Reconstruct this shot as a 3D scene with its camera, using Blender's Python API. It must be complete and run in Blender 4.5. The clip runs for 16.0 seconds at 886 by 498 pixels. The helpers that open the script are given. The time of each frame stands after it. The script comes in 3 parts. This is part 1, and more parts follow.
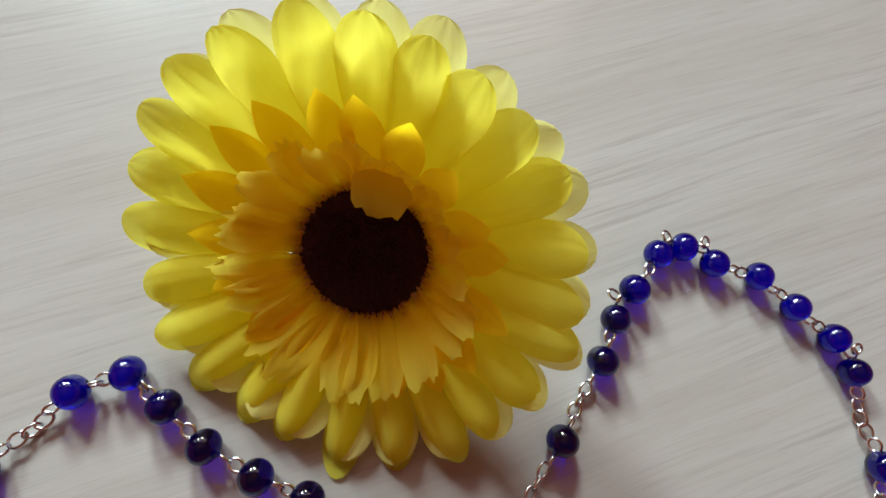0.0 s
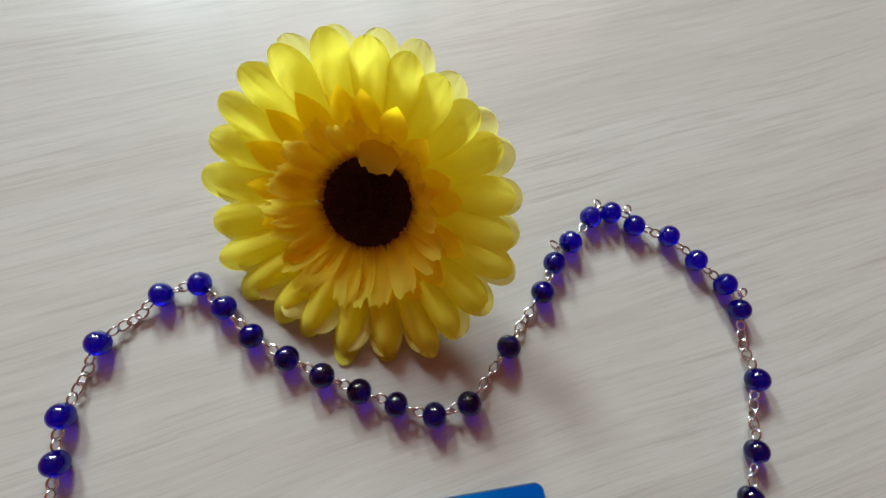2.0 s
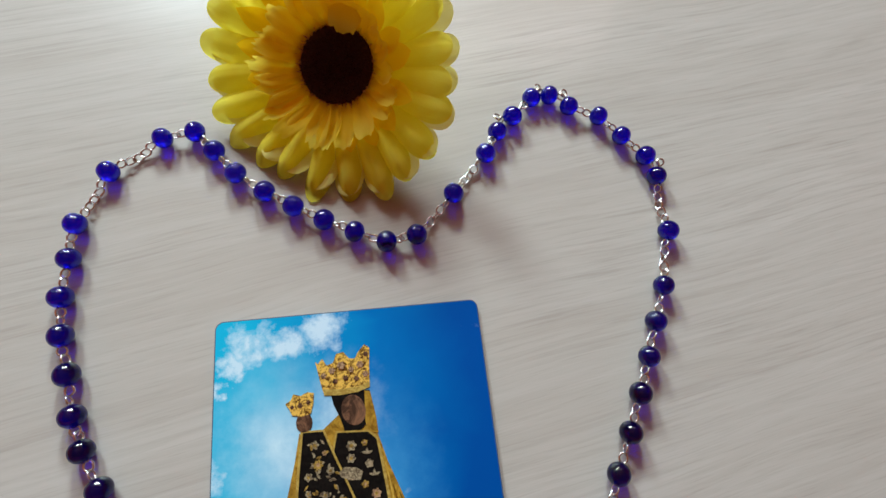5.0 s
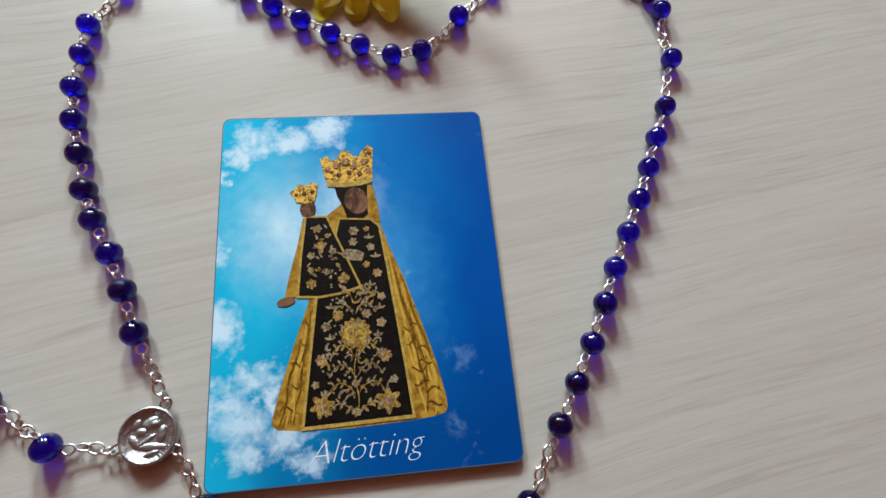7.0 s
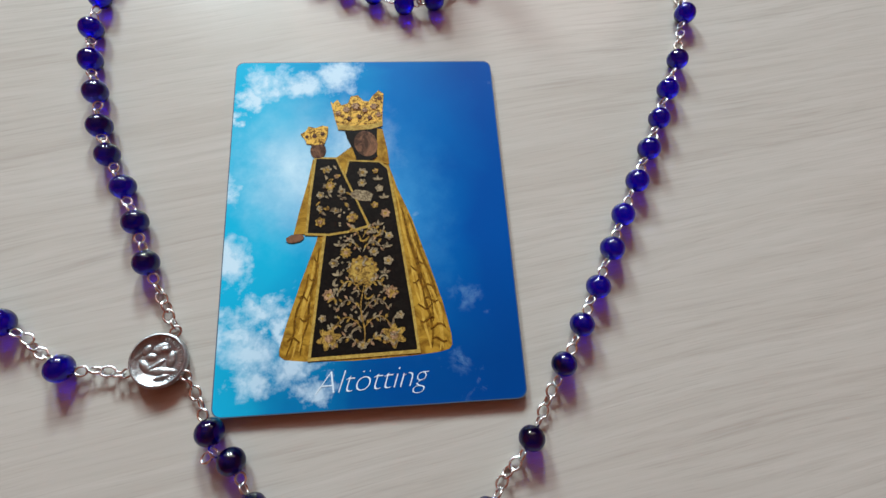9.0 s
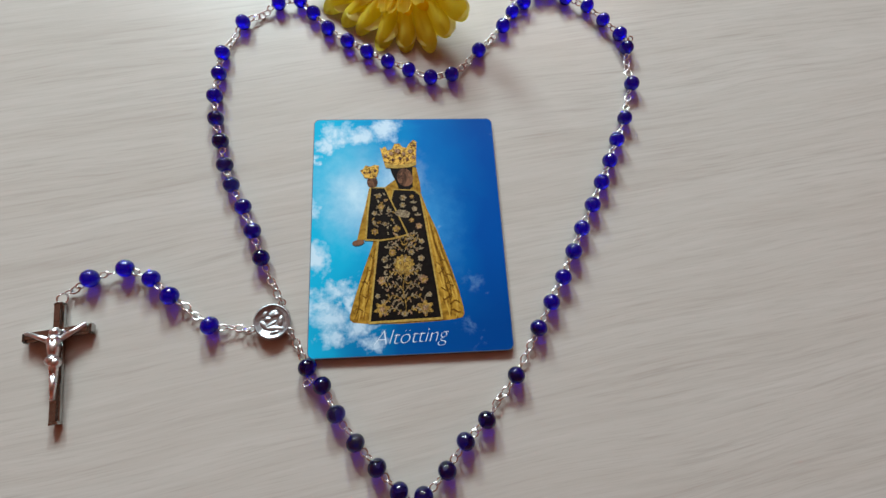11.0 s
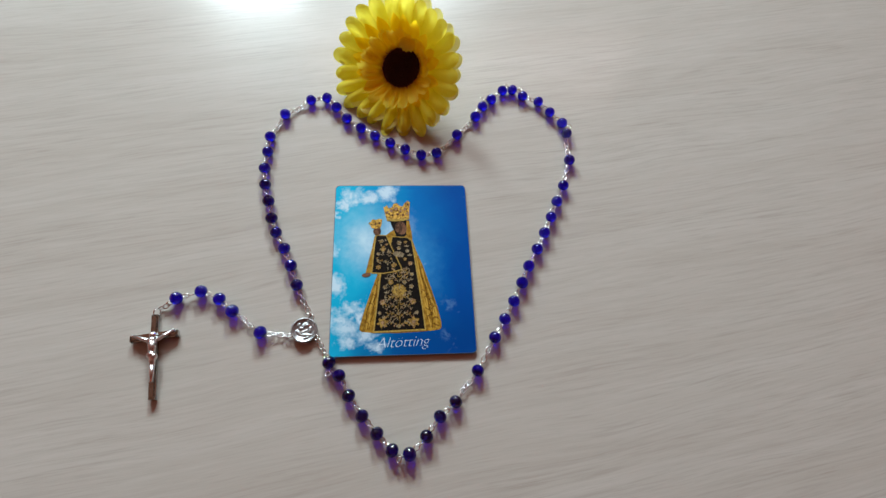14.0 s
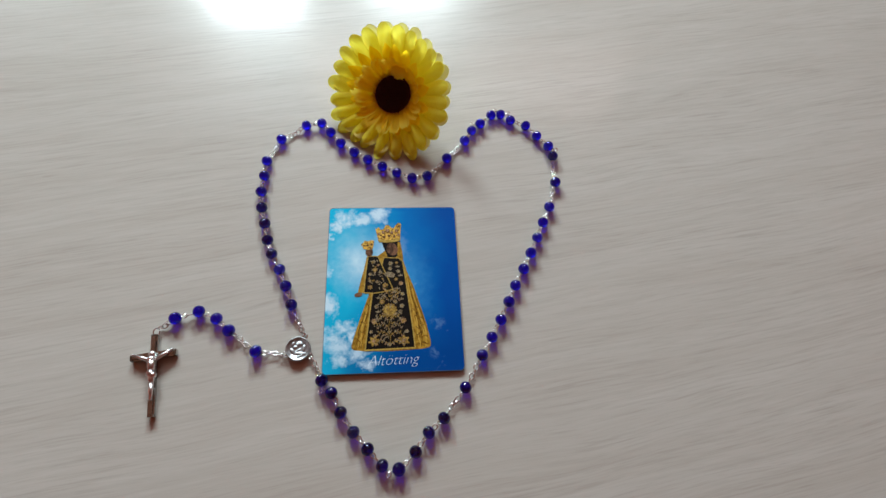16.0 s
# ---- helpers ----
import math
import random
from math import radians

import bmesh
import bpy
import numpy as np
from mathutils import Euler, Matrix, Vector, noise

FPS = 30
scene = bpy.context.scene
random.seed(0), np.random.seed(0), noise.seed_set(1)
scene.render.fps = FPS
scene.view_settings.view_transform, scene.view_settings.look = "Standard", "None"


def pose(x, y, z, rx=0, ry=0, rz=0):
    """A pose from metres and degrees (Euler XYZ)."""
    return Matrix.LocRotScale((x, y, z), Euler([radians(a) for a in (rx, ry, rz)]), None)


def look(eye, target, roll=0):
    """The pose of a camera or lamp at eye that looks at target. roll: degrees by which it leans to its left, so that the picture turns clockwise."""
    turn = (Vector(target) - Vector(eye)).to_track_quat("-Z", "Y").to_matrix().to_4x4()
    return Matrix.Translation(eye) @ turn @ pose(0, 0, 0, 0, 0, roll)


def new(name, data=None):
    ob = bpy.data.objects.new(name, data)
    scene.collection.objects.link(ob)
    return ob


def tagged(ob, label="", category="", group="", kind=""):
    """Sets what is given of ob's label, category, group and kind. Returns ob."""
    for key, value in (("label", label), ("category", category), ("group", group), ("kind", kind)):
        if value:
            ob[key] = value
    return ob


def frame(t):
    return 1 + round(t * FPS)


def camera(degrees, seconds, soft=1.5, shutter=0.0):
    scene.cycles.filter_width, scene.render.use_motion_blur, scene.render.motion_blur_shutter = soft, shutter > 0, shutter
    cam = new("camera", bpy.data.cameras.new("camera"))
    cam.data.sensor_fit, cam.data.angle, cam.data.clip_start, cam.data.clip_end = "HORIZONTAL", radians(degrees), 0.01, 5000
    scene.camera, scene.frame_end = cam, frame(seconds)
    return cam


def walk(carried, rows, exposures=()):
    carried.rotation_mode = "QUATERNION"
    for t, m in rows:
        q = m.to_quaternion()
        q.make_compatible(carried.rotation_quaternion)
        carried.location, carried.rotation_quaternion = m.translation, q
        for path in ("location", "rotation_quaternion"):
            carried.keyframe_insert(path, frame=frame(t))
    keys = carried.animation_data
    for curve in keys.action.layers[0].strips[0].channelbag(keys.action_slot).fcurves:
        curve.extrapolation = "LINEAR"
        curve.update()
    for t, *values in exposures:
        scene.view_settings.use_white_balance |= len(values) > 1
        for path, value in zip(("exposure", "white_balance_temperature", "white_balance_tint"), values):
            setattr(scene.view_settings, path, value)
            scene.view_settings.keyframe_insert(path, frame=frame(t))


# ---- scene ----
cam = camera(82.30, 16.0, soft=1.5)
PATH = [
    (0, (-0.00118, 0.10085, 0.10911), (0.03081, 0.15050, -0.08197), 24.33),
    (0.5, (0.00171, 0.09569, 0.11431), (0.03174, 0.14668, -0.07674), 22.45),
    (1, (0.00234, 0.08829, 0.12464), (0.03057, 0.14119, -0.06616), 20.51),
    (1.5, (0.00017, 0.08070, 0.13608), (0.02689, 0.13644, -0.05413), 18.52),
    (2, (0.00070, 0.07353, 0.14271), (0.02655, 0.13022, -0.04734), 17.85),
    (2.5, (-0.00275, 0.06367, 0.14827), (0.02298, 0.12330, -0.04089), 16.98),
    (3, (-0.00288, 0.05365, 0.15068), (0.02292, 0.11407, -0.03822), 17.06),
    (5.3, (0.01065, 0.00871, 0.15191), (0.03378, 0.07299, -0.03606), 14.89),
    (5.5, (0.01061, 0.00373, 0.15031), (0.03335, 0.06763, -0.03785), 14.78),
    (6, (0.01158, -0.00975, 0.14584), (0.03330, 0.05368, -0.04259), 14.43),
    (6.5, (0.01096, -0.02518, 0.14009), (0.03200, 0.03711, -0.04879), 14.55),
    (7, (0.00785, -0.03880, 0.13622), (0.02867, 0.02333, -0.05275), 14.73),
    (7.5, (0.00752, -0.04567, 0.13374), (0.02744, 0.01663, -0.05526), 14.25),
    (8, (0.01001, -0.04779, 0.13128), (0.02907, 0.01382, -0.05803), 14.01),
    (8.5, (0.00761, -0.05064, 0.13070), (0.02629, 0.01133, -0.05853), 13.90),
    (9, (0.00776, -0.05348, 0.13236), (0.02475, 0.00771, -0.05729), 13.02),
    (9.5, (0.00524, -0.05667, 0.14738), (0.02178, 0.00330, -0.04270), 13.21),
    (9.7, (0.00316, -0.05903, 0.15489), (0.01940, 0.00134, -0.03509), 12.94),
    (11.8, (-0.00959, -0.08132, 0.21425), (0.00689, -0.01665, 0.02572), 12.69),
    (12, (-0.01160, -0.08243, 0.21994), (0.00514, -0.01761, 0.03148), 13.06),
    (12.5, (-0.00966, -0.09013, 0.23098), (0.00625, -0.02069, 0.04410), 11.68),
    (13, (-0.00857, -0.09911, 0.24571), (0.00778, -0.02613, 0.06022), 11.44),
    (13.5, (-0.00493, -0.10218, 0.25950), (0.01158, -0.02697, 0.07491), 11.23),
    (14, (-0.00011, -0.10441, 0.26609), (0.01580, -0.02632, 0.08266), 10.33),
    (14.5, (0.00068, -0.10450, 0.27127), (0.01740, -0.02511, 0.08847), 10.68),
    (15, (0.00626, -0.10535, 0.27509), (0.02221, -0.02497, 0.09264), 9.99),
    (15.5, (0.00617, -0.10608, 0.27793), (0.02233, -0.02433, 0.09611), 9.87),
    (16, (0.00570, -0.10398, 0.27847), (0.02126, -0.02183, 0.09679), 9.40),
]
walk(cam, [(t, look(eye, target, roll)) for t, eye, target, roll in PATH],
     exposures=[(0.0, 0.0), (1.5, 0.0), (3.0, 0.02), (5.5, 0.08), (9.0, 0.20), (12.0, 0.09), (16.0, -0.06)])

# ---- world and light ----
world = bpy.data.worlds.new("sky")
scene.world = world
world.use_nodes = True
sky = world.node_tree.nodes.new("ShaderNodeTexSky")
sky.sky_type = "NISHITA"
sky.sun_disc = False
sky.sun_elevation, sky.sun_rotation = radians(38), radians(-14)
back = world.node_tree.nodes["Background"]
back.inputs["Strength"].default_value = 0.1
world.node_tree.links.new(sky.outputs["Color"], back.inputs["Color"])

WALL_Y = 1.30            # inner face of the window wall
# the window's panes, row by row: from, to, top edge, watts
SILL_Z, RAIL_Z, HEAD_Z = 0.60, 1.06, 1.60
LOWER = [(-1.42, -1.06, 0.98, 2.2), (-0.63, -0.34, 1.00, 28.5), (-0.10, 0.17, 0.89, 24.0)]
# the upper row is added, unseen: higher rose light and a pink sheen
UPPER = [(-1.05, -0.55, 1.56, 0.5), (-0.38, 0.12, 1.56, 2.2), (0.25, 0.90, 1.56, 3.4)]
CLEAR_SKY, ROSE_FILL = (0.79, 0.96, 1.0), (1.0, 0.76, 0.70)


def window_light(x0, x1, bottom, top, watts, colour):
    lamp = bpy.data.lights.new("window_daylight", "AREA")
    lamp.shape = "RECTANGLE"
    lamp.size, lamp.size_y = x1 - x0, top - bottom
    lamp.energy = watts
    lamp.color = colour
    ob = new("window_daylight", lamp)
    ob.matrix_world = look(((x0 + x1) / 2, WALL_Y + 0.06, (bottom + top) / 2), ((x0 + x1) / 2, 0, (bottom + top) / 2))


for x0, x1, top, watts in LOWER:
    window_light(x0, x1, SILL_Z, top, watts, CLEAR_SKY)
# added rose fill light; no blind is built in these panes
for x0, x1, top, watts in UPPER:
    window_light(x0, x1, RAIL_Z + 0.04, top, watts, ROSE_FILL)


# ---- node helpers ----
def material(name):
    m = bpy.data.materials.new(name)
    m.use_nodes = True
    return m, m.node_tree, m.node_tree.nodes["Principled BSDF"]


def node(tree, kind, values=(), **settings):
    """A node of that kind; values: pairs of input name or index, and a socket or a value."""
    n = tree.nodes.new(kind)
    for key in settings:
        if key == "operation":
            n.operation = settings[key]
        elif key == "blend_type":
            n.blend_type = settings[key]
        elif key == "data_type":
            n.data_type = settings[key]
        elif key == "use_clamp":
            n.use_clamp = settings[key]
    for key, value in values:
        if isinstance(value, bpy.types.NodeSocket):
            tree.links.new(value, n.inputs[key])
        else:
            n.inputs[key].default_value = value
    return n


def sums(tree, op, a, b=0.0, c=0.0, clamp=False):
    return node(tree, "ShaderNodeMath", ((0, a), (1, b), (2, c)), operation=op, use_clamp=clamp).outputs[0]


def blend(tree, factor, a, b, mode="MIX"):
    n = node(tree, "ShaderNodeMix", (), data_type="RGBA", blend_type=mode)
    for key, value in ((0, factor), (6, a), (7, b)):
        if isinstance(value, bpy.types.NodeSocket):
            tree.links.new(value, n.inputs[key])
        else:
            n.inputs[key].default_value = value if key == 0 else (*value, 1.0)
    return n.outputs[2]


def spread(tree, value, lo, hi, a=0.0, b=1.0):
    n = node(tree, "ShaderNodeMapRange", ((0, value), (1, lo), (2, hi), (3, a), (4, b)))
    return n.outputs[0]


def coords(tree, scale=(1, 1, 1), turn=0.0):
    c = tree.nodes.new("ShaderNodeTexCoord")
    m = node(tree, "ShaderNodeMapping", (("Vector", c.outputs["Object"]), ("Scale", scale), ("Rotation", (0, 0, radians(turn)))))
    return m.outputs[0]


def grain(tree, vector, scale, detail=3.0, rough=0.55, warp=0.0):
    return node(tree, "ShaderNodeTexNoise", (("Vector", vector), ("Scale", scale), ("Detail", detail), ("Roughness", rough), ("Distortion", warp))).outputs[0]


def bumped(tree, shader, height, strength, distance):
    b = node(tree, "ShaderNodeBump", (("Height", height), ("Strength", strength), ("Distance", distance)))
    tree.links.new(b.outputs[0], shader.inputs["Normal"])


# ---- materials ----
def table_material():
    m, t, s = material("pale_wood_laminate")
    flat = node(t, "ShaderNodeMapping", (("Vector", coords(t, turn=-10.5)), ("Scale", (1, 1, 1)))).outputs[0]
    streak = lambda sx, sy: node(t, "ShaderNodeMapping", (("Vector", flat), ("Scale", (sx, sy, 1)))).outputs[0]
    wander = grain(t, streak(5, 16), 1.0, 2, 0.5)
    bent = node(t, "ShaderNodeVectorMath", ((0, flat), (1, node(t, "ShaderNodeCombineXYZ", ((1, sums(t, "MULTIPLY_ADD", wander, 0.016, -0.008)),)).outputs[0])), operation="ADD").outputs[0]
    along = lambda sx, sy: node(t, "ShaderNodeMapping", (("Vector", bent), ("Scale", (sx, sy, 1)))).outputs[0]
    broad = grain(t, along(4, 55), 1.0, 4, 0.6, 0.3)
    bands = grain(t, along(7, 230), 1.0, 3, 0.6, 0.2)
    lines = grain(t, along(26, 700), 1.0, 4, 0.62, 0.2)
    fine = grain(t, along(70, 2300), 1.0, 3, 0.6)
    patch = grain(t, streak(9, 60), 1.0, 3, 0.5, 0.8)
    shown = spread(t, patch, 0.38, 0.64)
    col = blend(t, spread(t, broad, 0.3, 0.7), (0.418, 0.386, 0.350), (0.462, 0.436, 0.404))
    col = blend(t, sums(t, "MULTIPLY", spread(t, bands, 0.50, 0.72), 0.22), col, (0.335, 0.300, 0.268))
    dark = sums(t, "MULTIPLY", spread(t, lines, 0.50, 0.68), sums(t, "MULTIPLY_ADD", shown, 0.75, 0.25))
    col = blend(t, sums(t, "MULTIPLY", dark, 0.44), col, (0.285, 0.252, 0.224))
    col = blend(t, sums(t, "MULTIPLY", spread(t, lines, 0.48, 0.30), 0.20), col, (0.55, 0.525, 0.495))
    col = blend(t, sums(t, "MULTIPLY", spread(t, fine, 0.52, 0.72), 0.30), col, (0.30, 0.26, 0.225))
    t.links.new(col, s.inputs["Base Color"])
    t.links.new(sums(t, "MULTIPLY_ADD", lines, 0.10, 0.28), s.inputs["Roughness"])
    s.inputs["Coat Weight"].default_value = 0.29
    s.inputs["Coat Roughness"].default_value = 0.13
    s.inputs["Specular IOR Level"].default_value = 0.20
    bumped(t, s, sums(t, "ADD", sums(t, "MULTIPLY", lines, -1.0), sums(t, "MULTIPLY", fine, -0.5)), 0.14, 0.0002)
    return m


def glass_material():
    m, t, s = material("cobalt_glass")
    s.inputs["Base Color"].default_value = (0.0015, 0.0006, 0.46, 1)
    s.inputs["Transmission Weight"].default_value = 1.0
    s.inputs["Roughness"].default_value = 0.02
    s.inputs["IOR"].default_value = 1.50
    return m


def metal_material(name, colour, rough, relief=0.0):
    m, t, s = material(name)
    n = grain(t, coords(t), 900, 3)
    t.links.new(blend(t, spread(t, n, 0.35, 0.7), colour, tuple(0.72 * c for c in colour)), s.inputs["Base Color"])
    s.inputs["Metallic"].default_value = 1.0
    t.links.new(sums(t, "MULTIPLY_ADD", n, 0.2, rough - 0.1), s.inputs["Roughness"])
    if relief:
        bumped(t, s, grain(t, coords(t), 700, 2), relief, 0.0003)
    return m


def petal_material(name, base, tip, glow):
    """Dyed cloth: the length along the petal is its mesh's u; light passes through it."""
    m, t, s = material(name)
    uv = t.nodes.new("ShaderNodeUVMap").outputs[0]
    split = node(t, "ShaderNodeSeparateXYZ", (("Vector", uv),))
    n = grain(t, coords(t), 160, 3)
    weave = grain(t, coords(t), 2600, 2)
    veins = grain(t, node(t, "ShaderNodeMapping", (("Vector", uv), ("Scale", (1.5, 22, 1)))).outputs[0], 1.0, 3)
    col = blend(t, spread(t, split.outputs[0], 0.15, 0.8), base, tip)
    col = blend(t, sums(t, "MULTIPLY", spread(t, n, 0.4, 0.75), 0.35), col, tuple(0.97 * c for c in base))
    col = blend(t, sums(t, "MULTIPLY", spread(t, veins, 0.45, 0.75), 0.22), col, tuple(0.93 * c for c in base))
    t.links.new(col, s.inputs["Base Color"])
    s.inputs["Roughness"].default_value = 0.75
    s.inputs["Specular IOR Level"].default_value = 0.15
    bumped(t, s, sums(t, "ADD", sums(t, "MULTIPLY", veins, 0.6), sums(t, "MULTIPLY", weave, 0.3)), 0.28, 0.0004)
    through_cloth = node(t, "ShaderNodeBsdfTranslucent", (("Color", col),))
    mix = node(t, "ShaderNodeMixShader", ((0, glow), (1, s.outputs[0]), (2, through_cloth.outputs[0])))
    t.links.new(mix.outputs[0], t.nodes["Material Output"].inputs["Surface"])
    return m


def plain_material(name, colour, rough=0.7, vary=0.15, scale=300, relief=0.0, coat=0.0):
    m, t, s = material(name)
    n = grain(t, coords(t), scale, 4)
    t.links.new(blend(t, spread(t, n, 0.3, 0.7), colour, tuple((1 - vary) * c for c in colour)), s.inputs["Base Color"])
    s.inputs["Roughness"].default_value = rough
    s.inputs["Coat Weight"].default_value = coat
    s.inputs["Coat Roughness"].default_value = 0.12
    if relief:
        bumped(t, s, n, relief, 0.0005)
    return m


def sky_print_material():
    """The printed sky of the card: cyan to deep blue, a pale halo, and puffs of cloud."""
    m, t, s = material("sky_print")
    at = coords(t, (1000, 1000, 1000))
    xyz = node(t, "ShaderNodeSeparateXYZ", (("Vector", at),))
    x, y = xyz.outputs[0], xyz.outputs[1]
    soft = grain(t, at, 0.05, 3, 0.5, 0.5)
    puff = grain(t, at, 0.13, 6, 0.62, 0.4)
    wide = sums(t, "ADD", x, sums(t, "MULTIPLY_ADD", soft, 26.0, -13.0))
    col = blend(t, spread(t, wide, -30, 6), (0.008, 0.40, 0.64), (0.0, 0.15, 0.45))
    col = blend(t, spread(t, wide, 2, 34), col, (0.0, 0.066, 0.31))
    low = sums(t, "MULTIPLY", spread(t, y, -8, -40), spread(t, wide, -46, -6))
    col = blend(t, sums(t, "MULTIPLY", low, 0.82), col, (0.0, 0.042, 0.21))

    ragged = sums(t, "MULTIPLY_ADD", grain(t, at, 0.22, 4, 0.6), 15.0, -7.5)
    other = node(t, "ShaderNodeMapping", (("Vector", at), ("Location", (40, 17, 0)))).outputs[0]
    ragged_up = sums(t, "MULTIPLY_ADD", grain(t, other, 0.22, 4, 0.6), 13.0, -6.5)
    xr, yr = sums(t, "ADD", x, ragged), sums(t, "ADD", y, ragged_up)

    def blob(cx, cy, rx, ry):
        dx = sums(t, "MULTIPLY_ADD", xr, 1 / rx, -cx / rx)
        dy = sums(t, "MULTIPLY_ADD", yr, 1 / ry, -cy / ry)
        d = sums(t, "SQRT", sums(t, "ADD", sums(t, "MULTIPLY", dx, dx), sums(t, "MULTIPLY", dy, dy)))
        return spread(t, d, 1.0, 0.0)

    halo = sums(t, "MAXIMUM", blob(-20, 15, 23, 30), blob(-5, 20, 16, 22))
    col = blend(t, sums(t, "MULTIPLY", sums(t, "POWER", halo, 1.55), sums(t, "MULTIPLY_ADD", soft, 0.9, 0.22), 0.0, True), col, (0.66, 0.83, 0.90))
    aura = sums(t, "POWER", blob(8, 0, 18, 42), 1.6)
    col = blend(t, sums(t, "MULTIPLY", aura, 0.42), col, (0.10, 0.42, 0.72))
    clouds = None
    for spot in ((-29, 43, 10, 8), (-19, 42, 10, 7), (-8, 46, 10, 8), (-33, 38, 6, 6), (-39, 31, 4, 5), (-40, 9, 6, 8), (-37, -12, 8, 9), (-29, -25, 11, 6), (-34, -31, 10, 7),
                 (-30, -36, 12, 8), (-31, -42, 8, 7), (-19, -39, 9, 7), (-14, -46, 8, 5), (-23, -31, 5, 6)):
        one = blob(*spot)
        clouds = one if clouds is None else sums(t, "MAXIMUM", clouds, one)
    mask = spread(t, sums(t, "ADD", sums(t, "MULTIPLY", clouds, 0.80), puff), 0.67, 1.14)
    col = blend(t, sums(t, "MULTIPLY", mask, spread(t, y, -18, -42, 0.86, 0.70)), col, (0.60, 0.74, 0.84))
    wisp = sums(t, "MULTIPLY", sums(t, "MAXIMUM", blob(24, -24, 4, 5), blob(22, -41, 4, 4)), spread(t, puff, 0.45, 0.7))
    col = blend(t, sums(t, "MULTIPLY", wisp, 0.35), col, (0.45, 0.75, 0.92))
    t.links.new(col, s.inputs["Base Color"])
    s.inputs["Roughness"].default_value = 0.30
    s.inputs["Specular IOR Level"].default_value = 0.08
    return m


def cloth_print_material(name, light, dark, scale, lo=0.42, hi=0.60):
    m, t, s = material(name)
    at = coords(t, (1000, 1000, 1000))
    n = grain(t, at, scale, 4, 0.65, 1.6)
    col = blend(t, spread(t, n, lo, hi), dark, light)
    t.links.new(col, s.inputs["Base Color"])
    s.inputs["Roughness"].default_value = 0.32
    s.inputs["Specular IOR Level"].default_value = 0.14
    return m


WOOD_TOP = table_material()
GLASS = glass_material()
SILVER = metal_material("silvered_wire", (0.84, 0.86, 0.87), 0.16)
MEDAL_METAL = metal_material("oxidised_silver", (0.48, 0.51, 0.53), 0.40, 1.0)
CROSS_METAL = metal_material("nickel_plate", (0.46, 0.47, 0.46), 0.20)
FIGURE_METAL = metal_material("bright_nickel", (0.86, 0.88, 0.89), 0.30)
LEMON = petal_material("lemon_cloth", (0.96, 0.79, 0.03), (0.97, 0.92, 0.14), 0.68)
PALE_LEMON = petal_material("pale_lemon_cloth", (0.97, 0.86, 0.10), (0.98, 0.95, 0.34), 0.50)
AMBER = petal_material("amber_cloth", (0.98, 0.78, 0.035), (0.98, 0.70, 0.016), 0.75)
HONEY = petal_material("honey_cloth", (0.985, 0.83, 0.05), (0.99, 0.89, 0.13), 0.76)
SEED = plain_material("dark_brown_flock", (0.060, 0.022, 0.018), 0.95, 0.5, 1500, 0.6)
POLLEN = plain_material("brown_gold_flock", (0.78, 0.52, 0.13), 0.9, 0.4, 1500)
CALYX = plain_material("green_plastic", (0.08, 0.18, 0.04), 0.5)
SKY_PRINT = sky_print_material()
CARD_EDGE = plain_material("card_edge", (0.05, 0.10, 0.17), 0.4)
GOLD_PRINT = cloth_print_material("gold_brocade_print", (0.41, 0.235, 0.030), (0.17, 0.08, 0.009), 0.26, 0.36, 0.62)
BRIGHT_GOLD = cloth_print_material("bright_gold_print", (0.52, 0.33, 0.06), (0.40, 0.23, 0.035), 0.3)
GOLD_SHADE = cloth_print_material("gold_shade_print", (0.20, 0.095, 0.010), (0.09, 0.04, 0.005), 0.4)
CROWN_PRINT = cloth_print_material("gold_crown_print", (0.70, 0.42, 0.08), (0.10, 0.04, 0.008), 0.6, 0.40, 0.56)
BLACK_PRINT = cloth_print_material("black_velvet_print", (0.008, 0.007, 0.006), (0.003, 0.003, 0.003), 0.5)
CREAM_PRINT = cloth_print_material("cream_braid_print", (0.46, 0.32, 0.08), (0.30, 0.19, 0.04), 0.6)
SKIN_PRINT = cloth_print_material("dark_wood_print", (0.19, 0.092, 0.052), (0.05, 0.025, 0.016), 0.24)
STITCH_GOLD = cloth_print_material("gold_stitch_print", (0.42, 0.265, 0.06), (0.12, 0.065, 0.016), 0.9)
STITCH_PALE = cloth_print_material("pale_stitch_print", (0.36, 0.29, 0.18), (0.10, 0.07, 0.043), 0.9)
STITCH_ROSE = cloth_print_material("rose_stitch_print", (0.42, 0.26, 0.15), (0.14, 0.075, 0.04), 0.9)
WHITE_PRINT = plain_material("white_print", (0.62, 0.74, 0.86), 0.4, 0.05, 300, 0, 0.6)
PLASTER = plain_material("red_brown_plaster", (0.52, 0.092, 0.034), 0.9, 0.15, 6, 0.1)
CEILING_PAINT = plain_material("beige_ceiling_paint", (0.24, 0.09, 0.05), 0.9, 0.1, 6, 0.1)
FLOOR_BOARD = plain_material("brown_floor", (0.17, 0.08, 0.04), 0.5, 0.4, 8)
FRAME_WOOD = plain_material("brown_window_wood", (0.17, 0.085, 0.045), 0.5, 0.4, 30)
LEG_WOOD = plain_material("pale_leg_wood", (0.55, 0.50, 0.45), 0.5, 0.2, 60)


def pane_material():
    m, t, s = material("window_glass")
    s.inputs["Base Color"].default_value = (0.95, 0.97, 0.97, 1)
    s.inputs["Transmission Weight"].default_value = 1.0
    s.inputs["Roughness"].default_value = 0.0
    return m


PANE = pane_material()


